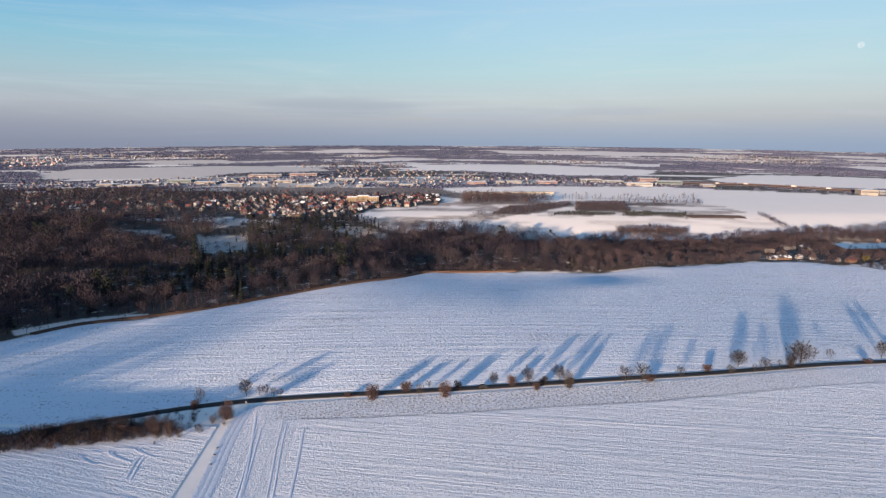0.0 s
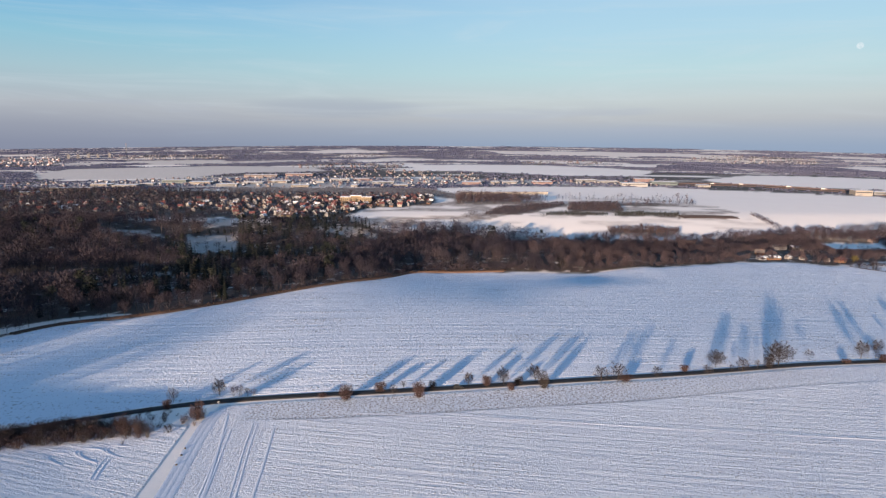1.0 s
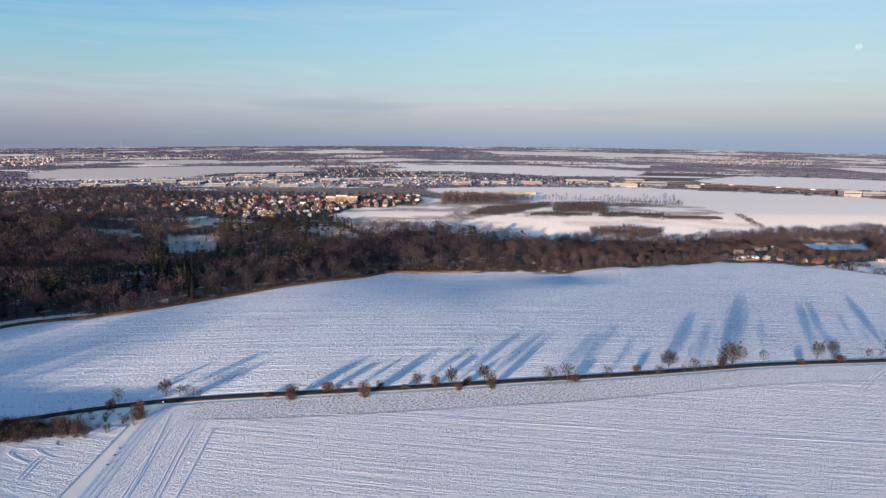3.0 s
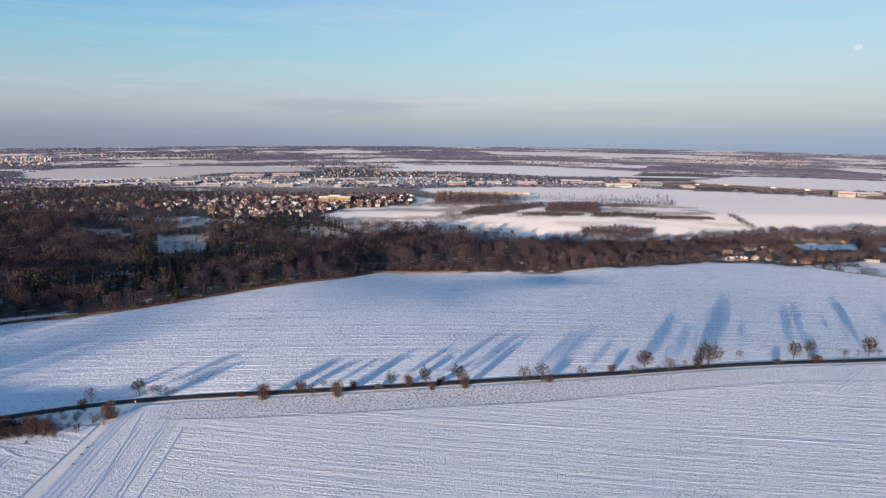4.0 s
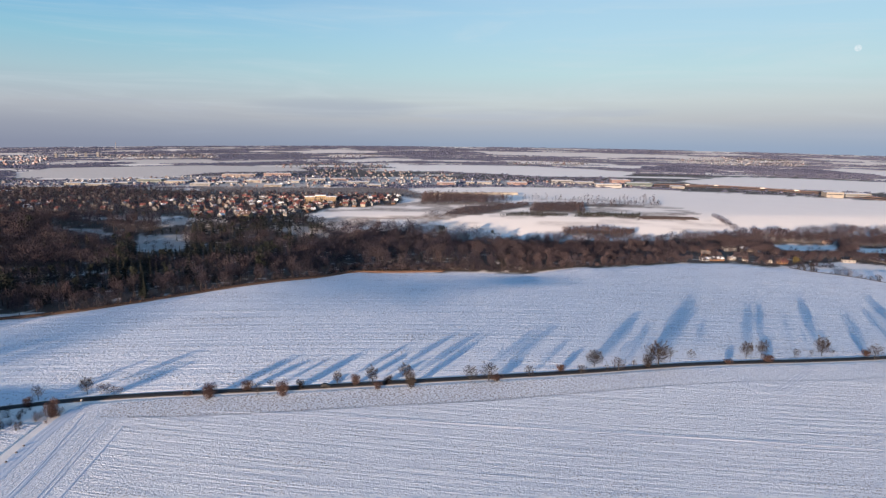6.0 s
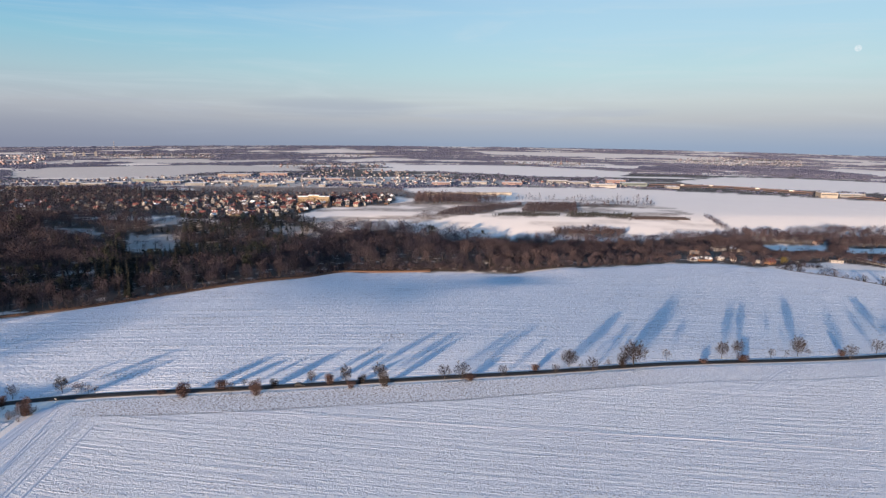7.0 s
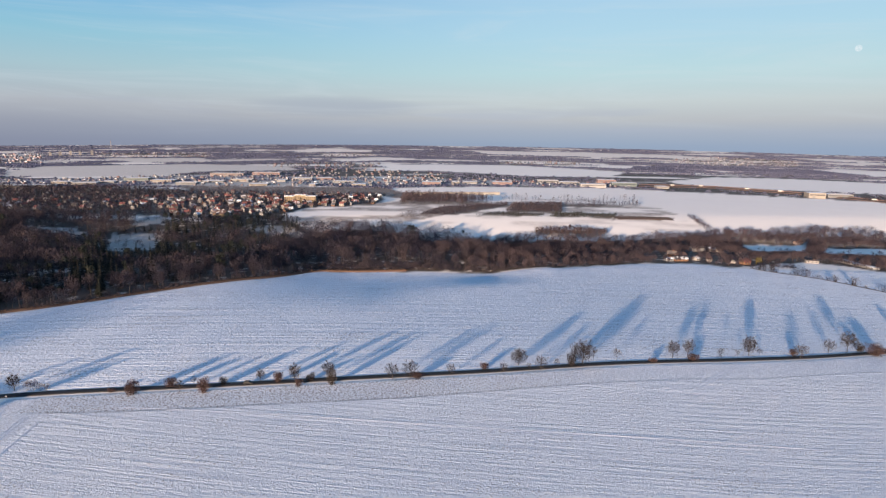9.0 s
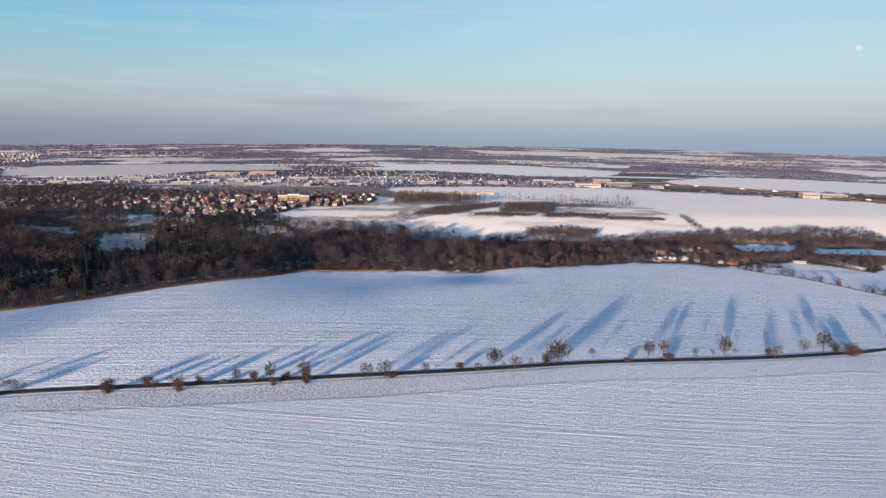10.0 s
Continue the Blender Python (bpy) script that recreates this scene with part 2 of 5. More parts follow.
    h = n.math("ADD", h, n.math("MULTIPLY", strip, n.math("ADD", n.math("MULTIPLY_ADD", side_row, 0.42, 0.75), n.math("MULTIPLY", n.math("ADD", clod, grain), 0.55))))
    h = n.math("ADD", h, n.math("MULTIPLY", n.math("SUBTRACT", 1.0, tilled), n.math("ADD", n.math("MULTIPLY", clod, 0.07), n.math("MULTIPLY", drift, 0.9))))
    bump = n.add("ShaderNodeBump")
    bump.inputs["Strength"].default_value = 0.8
    bump.inputs["Distance"].default_value = 0.8
    n.feed(bump.inputs["Height"], h)
    n.link(bump.outputs[0], b.inputs["Normal"])
    return m


MAT_GROUND = ground_material()
MAT_SNOW = plain("drifted_snow", (0.86, 0.88, 0.91), 0.7, 0.08, 1.2, 0.04)
MAT_TRAM = plain("pressed_snow_line", (0.55, 0.58, 0.64), 0.8, 0.15, 1.5, 0.03)
MAT_PACKED = plain("packed_snow", (0.60, 0.64, 0.71), 0.7, 0.2, 1.6, 0.14)
MAT_ASPHALT = plain("wet_asphalt", (0.026, 0.026, 0.029), 0.7, 0.35, 0.8, shine=0.15)
MAT_VERGE = plain("dead_verge_grass", (0.078, 0.066, 0.058), 0.95, 0.4, 1.8, 0.08)
MAT_BARK = twig_material("bark", (0.032, 0.028, 0.028), (0.052, 0.045, 0.042))
MAT_TWIG = twig_material("bare_twigs", (0.021, 0.018, 0.019), (0.037, 0.031, 0.029))
MAT_LIMB = twig_material("pale_limb_bark", (0.028, 0.025, 0.024), (0.046, 0.040, 0.036))
MAT_GREY_TWIG = twig_material("grey_violet_twigs", (0.046, 0.037, 0.046), (0.068, 0.053, 0.062))
MAT_TWIG_RED = twig_material("russet_twigs", (0.044, 0.029, 0.030), (0.060, 0.040, 0.040))
# the blue of valley haze is mixed into these twigs' base colour
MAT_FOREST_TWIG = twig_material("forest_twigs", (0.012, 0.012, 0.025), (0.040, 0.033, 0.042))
MAT_RUSSET_WOOD = twig_material("russet_wood_twigs", (0.036, 0.028, 0.037), (0.066, 0.049, 0.056))
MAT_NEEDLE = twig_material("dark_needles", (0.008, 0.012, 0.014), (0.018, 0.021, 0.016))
# aerial haze is mixed into the far woods' base colour
MAT_FAR_WOOD = twig_material("haze_tinted_far_woods", (0.080, 0.089, 0.146), (0.102, 0.108, 0.164), uneven=0.10)
MAT_OLIVE = twig_material("young_fir_green", (0.04, 0.042, 0.026), (0.06, 0.058, 0.036))
WALLS = {
    "white": plain("white_render", (0.215, 0.21, 0.215), 0.9, 0.12, 0.6, by_object=0.1),
    "cream": plain("cream_render", (0.20, 0.185, 0.172), 0.9, 0.12, 0.6, by_object=0.1),
    "yellow": plain("ochre_render", (0.20, 0.155, 0.105), 0.9, 0.12, 0.6),
    "grey": plain("grey_sheeting", (0.128, 0.134, 0.148), 0.6, 0.15, 0.4, by_object=0.15),
    "teal": plain("blue_green_sheeting", (0.08, 0.105, 0.115), 0.5, 0.15, 0.4),
    "red": plain("red_sheeting", (0.165, 0.112, 0.115), 0.6, 0.15, 0.4),
    "orange": plain("salmon_render", (0.17, 0.138, 0.138), 0.85, 0.15, 0.4),
    "brown": plain("brown_brick", (0.13, 0.075, 0.05), 0.9, 0.25, 0.8),
}


def roof_material(name, color, snow):
    m, n, b = material(name)
    where = place_of(n)
    info = n.add("ShaderNodeObjectInfo")
    patch = n.math("ADD", n.noise(where, 0.35, 3.0), n.math("MULTIPLY_ADD", info.outputs["Random"], 0.5, -0.25))
    col = n.mix(n.smooth(patch, 0.62 - snow, 0.72 - snow), color, (0.62, 0.65, 0.70))
    n.link(col, b.inputs["Base Color"])
    b.inputs["Roughness"].default_value = 0.8
    return m


ROOFS = {
    "red": roof_material("red_tiles", (0.13, 0.046, 0.044), -0.10),
    "brown": roof_material("brown_tiles", (0.075, 0.046, 0.042), -0.04),
    "dark": roof_material("dark_slate", (0.05, 0.05, 0.06), 0.0),
    "snow": roof_material("snowed_roof", (0.10, 0.085, 0.08), 0.08),
    "scarlet": roof_material("bright_red_tiles", (0.14, 0.045, 0.036), -0.35),
    "teal": roof_material("blue_green_roof", (0.08, 0.17, 0.20), -0.05),
}
MAT_GLASS = plain("dark_window_glass", (0.03, 0.035, 0.045), 0.15, 0.1)
MAT_CHIMNEY = plain("chimney_brick", (0.22, 0.11, 0.08), 0.9, 0.3, 3.0)
MAT_CAR = plain("dark_car_paint", (0.012, 0.013, 0.016), 0.5, 0.1, shine=0.12)
MAT_TYRE = plain("tyre_rubber", (0.02, 0.02, 0.02), 0.9, 0.1)
MAT_STEEL = plain("galvanised_steel", (0.35, 0.36, 0.38), 0.45, 0.15, metal=0.6)
MAT_WHITE = plain("white_paint", (0.3, 0.3, 0.3), 0.5, 0.1)


# ---- mesh helpers ----
def mesh_of(name, verts, faces, mats, index=None):
    me = bpy.data.meshes.new(name)
    me.from_pydata([tuple(map(float, v)) for v in verts], [], [tuple(map(int, f)) for f in faces])
    for mt in mats if isinstance(mats, (list, tuple)) else [mats]:
        me.materials.append(mt)
    if index is not None:
        me.polygons.foreach_set("material_index", np.asarray(index, np.int32))
    me.update()
    return me


def tri_mesh(name, verts, tris, mats, index=None, tint=None):
    """A mesh of triangles straight from arrays, for the joined stuff."""
    me = bpy.data.meshes.new(name)
    nv, nt = len(verts), len(tris)
    me.vertices.add(nv)
    me.loops.add(nt * 3)
    me.polygons.add(nt)
    me.vertices.foreach_set("co", np.asarray(verts, np.float32).ravel())
    me.loops.foreach_set("vertex_index", np.asarray(tris, np.int32).ravel())
    me.polygons.foreach_set("loop_start", np.arange(0, nt * 3, 3, dtype=np.int32))
    for mt in mats:
        me.materials.append(mt)
    if index is not None:
        me.polygons.foreach_set("material_index", np.asarray(index, np.int32))
    if tint is not None:
        me.attributes.new("tint", "FLOAT", "POINT").data.foreach_set("value", np.asarray(tint, np.float32))
    me.update(calc_edges=True)
    return me


def part(name, me, parent, label="", at=None):
    ob = new(name, me)
    ob.parent = parent
    if at is not None:
        ob.matrix_basis = at
    if label:
        ob["label"] = label
    return ob


def box(x0, y0, z0, x1, y1, z1):
    v = [(x0, y0, z0), (x1, y0, z0), (x1, y1, z0), (x0, y1, z0), (x0, y0, z1), (x1, y0, z1), (x1, y1, z1), (x0, y1, z1)]
    f = [(0, 3, 2, 1), (4, 5, 6, 7), (0, 1, 5, 4), (1, 2, 6, 5), (2, 3, 7, 6), (3, 0, 4, 7)]
    return v, f


def joined(shapes):
    verts, faces = [], []
    for v, f in shapes:
        k = len(verts)
        verts += list(v)
        faces += [tuple(i + k for i in q) for q in f]
    return verts, faces


def inside(poly, x, y):
    """Which of the places lie inside the outline."""
    hit = np.zeros(np.shape(x), bool)
    for (x0, y0), (x1, y1) in zip(poly, poly[1:] + poly[:1]):
        if y0 != y1:
            hit ^= ((y0 > y) != (y1 > y)) & (x < (x1 - x0) * (y - y0) / (y1 - y0) + x0)
    return hit


def cover_of(poly, x, y, soft=0.0035):
    """The same with a soft, slightly ragged edge, softer with distance."""
    near = (x > min(p[0] for p in poly) - 60) & (x < max(p[0] for p in poly) + 60) & (y > min(p[1] for p in poly) - 60) & (y < max(p[1] for p in poly) + 60)
    out = np.zeros(len(x))
    px, py = x[near], y[near]
    px = px + py * 0.003 * (np.sin(px * 0.11 + py * 0.07) + np.sin(px * 0.043 - py * 0.031))
    py = py + py * 0.005 * (np.sin(px * 0.09 + 1.0) + 0.6 * np.sin(px * 0.21))
    dist = np.full(len(px), 1e9)
    for (x0, y0), (x1, y1) in zip(poly, poly[1:] + poly[:1]):
        dx, dy = x1 - x0, y1 - y0
        f = np.clip(((px - x0) * dx + (py - y0) * dy) / (dx * dx + dy * dy + 1e-9), 0, 1)
        dist = np.minimum(dist, np.hypot(px - x0 - f * dx, py - y0 - f * dy))
    w = soft * py
    out[near] = sm(-w, w, np.where(inside(poly, px, py), dist, -dist))
    return out


def scatter(poly, gap, rng, jitter=0.42):
    """Places on a shaken grid inside an outline."""
    p = np.array(poly, float)
    gx, gy = np.meshgrid(np.arange(p[:, 0].min(), p[:, 0].max(), gap), np.arange(p[:, 1].min(), p[:, 1].max(), gap))
    x = gx.ravel() + rng.uniform(-jitter, jitter, gx.size) * gap + (gy.ravel() / gap % 2) * gap * 0.5
    y = gy.ravel() + rng.uniform(-jitter, jitter, gx.size) * gap
    keep = inside(poly, x, y)
    return x[keep], y[keep]


# ---- outlines of the land, in plan ----
WOOD = [(-277, 306), (-253, 336), (-238, 362), (-208, 372), (-178, 384), (-149, 407), (-117, 435), (-81, 467), (-39, 504), (-13, 550), (79, 559), (117, 556), (174, 555), (232, 558), (302, 587), (367, 599), (399, 575), (427, 591), (503, 619), (555, 570), (890, 900), (649, 849), (477, 808), (389, 772), (303, 746), (220, 737), (154, 727), (83, 733), (35, 772), (-18, 777), (-110, 783), (-219, 794), (-374, 802), (-513, 844), (-662, 885), (-796, 894)]
MEADOW = [(431, 588), (504, 625), (533, 595), (560, 553), (557, 486), (490, 410), (474, 461), (450, 508)]
MEADOW2 = [(504, 762), (603, 777), (562, 715), (490, 710)]
MEADOW3 = [(615, 757), (685, 762), (729, 735), (685, 684), (628, 691), (572, 693)]
EDGE_SNOW = [(-268, 355), (-256, 368), (-232, 382), (-203, 390), (-197, 379), (-224, 369), (-247, 355), (-258, 342)]
FALLOW = [(125, 920), (245, 1095), (375, 1130), (485, 1040), (485, 935), (372, 883), (276, 876), (184, 882)]
CLEAR1 = [(-304, 714), (-254, 731), (-225, 663), (-276, 655)]
CLEAR2 = [(-324, 821), (-284, 830), (-269, 774), (-301, 765)]
CLEAR3 = [(-161, 777), (-110, 783), (-68, 743), (-102, 734)]
CLEAR4 = [(-414, 543), (-335, 547), (-256, 551), (-244, 526), (-314, 515), (-387, 510)]
CLEAR5 = [(-436, 749), (-358, 734), (-321, 712), (-332, 699), (-399, 723)]
TOWN = [(-1030, 1230), (-900, 1310), (-660, 1300), (-415, 1195), (-205, 1165), (-5, 1155), (-5, 990), (-110, 930), (-135, 844), (-191, 807), (-308, 831), (-523, 862), (-725, 859)]
SCRUB = [(-490, 1340), (-30, 1310), (50, 1160), (45, 1045), (-15, 1155), (-205, 1175), (-420, 1210)]
COPSE_TALL = [(35, 990), (35, 1100), (120, 1085), (200, 1035), (140, 995)]
SCRUB2 = [(72, 875), (105, 965), (225, 1035), (215, 985), (155, 910), (118, 872)]
DRY1 = [(37, 857), (55, 910), (118, 877), (77, 843)]
DRY2 = [(-80, 950), (-25, 1035), (45, 1025), (45, 985), (-25, 960)]
LOWFIR1 = [(152, 873), (190, 910), (265, 900), (258, 875)]
SCRUB3 = [(205, 910), (230, 1020), (320, 1040), (295, 920)]
LOWFIR2 = [(267, 876), (285, 925), (385, 920), (368, 883)]
TREEROW = [(300, 980), (450, 1020), (475, 1075), (325, 1040)]
PLOUGH = [(362, 874), (385, 910), (465, 905), (464, 887)]
SHRUB = [(225, 761), (235, 786), (284, 800), (334, 796), (322, 767)]
LINE = [(495, 925), (505, 920), (500, 841), (483, 826)]
BELT = [(459, 783), (486, 809), (630, 823), (744, 831), (705, 784), (602, 784)]
SNOW_A = [(-1355, 1975), (-1440, 2295), (-1185, 2350), (-875, 2415), (-475, 2265), (-380, 1990), (-515, 1935), (-640, 1920), (-725, 1690), (-815, 1685), (-915, 1660), (-1165, 1710)]
SNOW_B = [(-1785, 2775), (-1625, 2980), (-1510, 2750), (-1655, 2610)]
SNOW_C = [(-1640, 3045), (-1105, 3030), (-900, 2620), (-1210, 2585), (-1430, 2780)]
SNOW_D = [(-15, 1310), (155, 1365), (520, 1400), (670, 1345), (1000, 1265), (1185, 1200), (823, 828), (632, 826), (479, 811), (454, 856), (410, 955), (445, 1010), (330, 1080), (60, 1105)]
SNOW_E = [(35, 789), (153, 883), (504, 887), (503, 861), (442, 802), (228, 740), (159, 717), (83, 733)]
SNOW_F = [(-115, 822), (-115, 915), (-5, 960), (70, 995), (105, 935), (97, 876), (35, 795), (-18, 771), (-70, 770)]
SNOW_G = [(60, 975), (150, 995), (165, 965), (100, 920), (55, 910)]
SNOW_H = [(-185, 2395), (90, 2520), (425, 2520), (785, 2165), (620, 1810), (375, 1785), (180, 1935), (-45, 2095)]
SNOW_I = [(745, 1695), (1045, 1985), (1295, 2010), (1660, 1875), (1285, 1445), (1020, 1465), (775, 1555)]
SNOW_J = [(-965, 4000), (-660, 4240), (-365, 4055), (-335, 3745), (-785, 3690)]
SNOW_K = [(260, 4195), (845, 4130), (1625, 4125), (1955, 3765), (1065, 3545), (400, 3665)]
SNOW_L = [(-465, 2830), (-255, 3220), (-25, 3090), (-35, 2895), (-335, 2665)]
SNOW_M = [(1870, 2805), (2145, 2745), (2290, 2605), (2060, 2340), (1795, 2385)]
SNOW_N = [(-1035, 2845), (-670, 2965), (-630, 2785), (-875, 2615)]
SNOW_O = [(340, 3065), (620, 2995), (915, 2845), (865, 2680), (460, 2735)]
SNOW_P = [(1170, 2455), (1730, 2840), (1730, 2595), (1210, 2310)]
VILLAGE_A = [(-625, 2475), (-405, 2615), (-145, 2450), (-125, 2170), (-545, 2190)]
VILLAGE_B = [(-380, 2095), (-160, 2055), (35, 1920), (140, 1840), (110, 1500), (-65, 1575), (-305, 1770)]
VILLAGE_C = [(1250, 3315), (1935, 3945), (2370, 3745), (1915, 3010), (1440, 2920)]
VILLAGE_D = [(360, 2770), (800, 3045), (725, 2645), (355, 2505)]
VILLAGE_E = [(-2025, 3650), (-1320, 3625), (-1065, 3085), (-1695, 3115)]
VILLAGE_F = [(-2620, 3520), (-2305, 3605), (-1655, 2610), (-1845, 2485)]
VILLAGE_G = [(-600, 3420), (-320, 3605), (-265, 3295), (-520, 3155)]
EDGE_DRY_L = [(-213, 373), (-180, 388), (-151, 412), (-119, 441), (-74, 480), (-72, 469), (-116, 430), (-147, 402), (-175, 378), (-209, 368)]
EDGE_DRY_M = [(-21, 544), (-18, 560), (81, 566), (82, 559)]
TOWN_EDGE = [(-225, 780), (-120, 780), (-70, 768), (-80, 800), (-112, 822), (-120, 852), (-138, 852), (-191, 814), (-225, 816)]
WORKS = [(-1100, 1330), (-700, 1400), (-420, 1330), (-60, 1330), (60, 1400), (560, 1400), (560, 1560), (-100, 1640), (-650, 1720), (-1150, 1500)]
ROAD = [(-332.1, 104.9), (-257.1, 155.1), (-205.3, 185.1), (-164.8, 207), (-149.7, 215.4), (-130.6, 223.9), (-111.6, 231.4), (-90.3, 237.2), (-52.5, 240.8), (-18.6, 242.4), (17.6, 245.6), (55, 250.6),
        (98.1, 257.1), (124.2, 261.5), (154.7, 268.5), (187.3, 276.7), (226, 284), (255.9, 288.9), (289, 295.7), (306, 299.6), (343.3, 310), (370.7, 318.2), (450.6, 351.5), (551.9, 400.5)]
FAR_SNOW = [SNOW_A, SNOW_B, SNOW_C, SNOW_D, SNOW_H, SNOW_I, SNOW_J, SNOW_K, SNOW_L, SNOW_M, SNOW_N, SNOW_O, SNOW_P]
NEAR_SNOW = [SNOW_E, SNOW_F, SNOW_G, MEADOW, MEADOW2, MEADOW3, CLEAR1, CLEAR2, CLEAR3, CLEAR4, CLEAR5]
DARK = [SCRUB2, SCRUB3, COPSE_TALL, TREEROW, SHRUB, BELT, LINE, LOWFIR1, LOWFIR2]


def smooth_line(points, step, blur=18.0):
    """A flowing line through the points, in even steps."""
    p = np.array(points, float)
    d = np.concatenate([[0], np.cumsum(np.hypot(*np.diff(p, axis=0).T))])
    s = np.arange(0, d[-1], step)
    xy = np.stack([np.interp(s, d, p[:, 0]), np.interp(s, d, p[:, 1])], 1)
    k = max(3, int(blur / step) | 1)
    for _ in range(3):
        padded = np.pad(xy, ((k // 2, k // 2), (0, 0)), mode="edge")
        xy = np.stack([np.convolve(padded[:, i], np.ones(k) / k, mode="valid") for i in (0, 1)], 1)
    return xy


road_line = smooth_line(ROAD, 3.0)
ROAD_Y = lambda x: np.interp(x, road_line[:, 0], road_line[:, 1])
HEAD_LINE = [(-175.1, 202.1), (-98.8, 211.1), (-63.9, 218.7), (-29.1, 218.2), (5.3, 220.6), (50.1, 225.9), (88.9, 230.7), (125.9, 239), (171, 250), (218.1, 259.4), (259.3, 264.2), (306.8, 275.9), (346.4, 285.9), (548.7, 367.7)]
TRACK_X, LANE_X = -57.5, -85.0
HEAD_Y = lambda x: np.interp(x, [p[0] for p in HEAD_LINE], [p[1] for p in HEAD_LINE])
EDGE_Y = lambda x: np.interp(x, [p[0] for p in WOOD[:17]], [p[1] for p in WOOD[:17]])


# ---- ground ----
def far_cover(x, y):
    """How wooded the far plain is: 1 wood, 0 snow; drawn out across the view."""
    out = np.zeros(len(x))
    for i in range(len(x)):
        out[i] = noise.noise((x[i] * 0.0016, y[i] * 0.0046, 3.1)) + 0.75 * noise.noise((x[i] * 0.0045, y[i] * 0.017, 7.7))
    return sm(-0.34, -0.06, out - 0.16 * sm(200, 1200, x) * sm(1900, 2500, y))


def make_ground():
    ys = np.concatenate([[-4500, -1500, -400, -100, 20, 70, 110, 135], 1 / np.linspace(1 / 150, 1 / 1500, 350), np.arange(1520, 2600, 24), np.arange(2600, 4985, 36), [4985]])
    us = np.concatenate([[-9.0, -3.0, -1.4], np.linspace(-0.96, 0.96, 480), [1.4, 3.0, 9.0]])
    reach = np.maximum(ys, 60.0)
    X = 58 + us[None, :] * reach[:, None]
    X[:, 0], X[:, -1] = -9000, 9000
    Y = np.repeat(ys[:, None], len(us), 1)
    Z = ground_z(X, Y)
    rows, cols = X.shape
    x, y = X.ravel(), Y.ravel()
    verts = np.stack([x, y, Z.ravel()], 1)
    i = (np.arange(rows - 1)[:, None] * cols + np.arange(cols - 1)[None, :]).ravel()
    tris = np.concatenate([np.stack([i, i + 1, i + cols + 1], 1), np.stack([i, i + cols + 1, i + cols], 1)])
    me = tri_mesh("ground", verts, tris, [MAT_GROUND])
    wood, dry, bare = np.zeros(len(x)), np.zeros(len(x)), np.zeros(len(x))
    far = (y > 1130) | ((y > 930) & (x < -150)) | ((y > 830) & (x < -380))
    wood[far] = far_cover(x[far], y[far])

    def lay(field, poly, value, soft=0.0035):
        k = cover_of(poly, x, y, soft)
        field += (value - field) * k

    lay(wood, WOOD, 1.0)
    lay(wood, TOWN, 1.0)
    lay(wood, SCRUB, 0.6)
    lay(wood, WORKS, 0.5)
    lay(wood, TOWN_EDGE, 1.0)
    for poly in DARK:
        lay(wood, poly, 0.8)
    # thin litter on the western far fields greys them as haze does
    for poly in FAR_SNOW + NEAR_SNOW:
        lay(wood, poly, 0.36 if poly in (SNOW_A, SNOW_B, SNOW_C, SNOW_N) else 0.0)
    # litter breaks up the glades' snow and stands in for tree shade
    for poly in (CLEAR1, CLEAR2, CLEAR3, CLEAR4, CLEAR5):
        lay(wood, poly, 0.6)
    lay(wood, EDGE_SNOW, 0.1, 0.002)
    for poly in [SHRUB, BELT, SCRUB2, SCRUB3, COPSE_TALL]:
        lay(wood, poly, 0.75)
    for poly in [DRY1, DRY2, SCRUB, SCRUB2, SCRUB3, LOWFIR1, LOWFIR2]:
        lay(bare, poly, 0.85)
    lay(bare, TREEROW, 0.5)
    streak = np.array([noise.noise((a * 0.009 + b * 0.005, b * 0.042, 2.0)) if 700 < b < 1100 else 0.0 for a, b in zip(x, y)])
    for poly, most in ((SNOW_F, 0.8), (SNOW_E, 0.35)):
        k = cover_of(poly, x, y)
        bare = np.maximum(bare, most * k * sm(-0.04, 0.14, streak))
    bare = np.maximum(bare, 0.8 * cover_of(FALLOW, x, y) * sm(-0.22, 0.12, streak))
    lay(bare, PLOUGH, 1.0, 0.0012)
    # a little litter over all far snow stands in for haze
    wood = np.maximum(wood, 0.22 * sm(2200, 3400, y))
    road, head, edge = ROAD_Y(x), HEAD_Y(x), EDGE_Y(x)
    ahead = (y > 60) & (y < 800)
    upper = sm(0, 2, y - road - 2.4) * sm(0, 6, edge - y) * ahead
    side = x + 0.10 * (y - 228)
    east = sm(TRACK_X - 0.6, TRACK_X + 0.6, side)
    west = sm(LANE_X - 3.6, LANE_X - 4.6, side)
    below = sm(-0.7, 0.7, head - y)
    headland = (1 - below) * sm(0, 2, road - 3.5 - y) * sm(TRACK_X - 14, TRACK_X - 8, side) * ahead
    near = np.maximum(below * east, west * sm(0, 2, 216 - y))
    strip = sm(0, 2, road - 4 - y) * (1 - east) * sm(LANE_X - 0.5, LANE_X + 0.5, side - 3.2) * ahead * (1 - headland)
    furrow = np.exp(-((y - head) / 0.8) ** 2) * east * ahead
    bare = np.maximum(bare, 0.36 * furrow * (1 - 0.7 * sm(80, 220, x)))
    me.attributes.new("strip", "FLOAT", "POINT").data.foreach_set("value", strip.astype(np.float32))
    col = np.stack([wood, dry, bare, np.ones(len(x))], 1)
    me.attributes.new("cover", "FLOAT_COLOR", "POINT").data.foreach_set("color", col.astype(np.float32).ravel())
    col = np.stack([near, upper, headland, np.ones(len(x))], 1)
    me.attributes.new("tilth", "FLOAT_COLOR", "POINT").data.foreach_set("color", col.astype(np.float32).ravel())
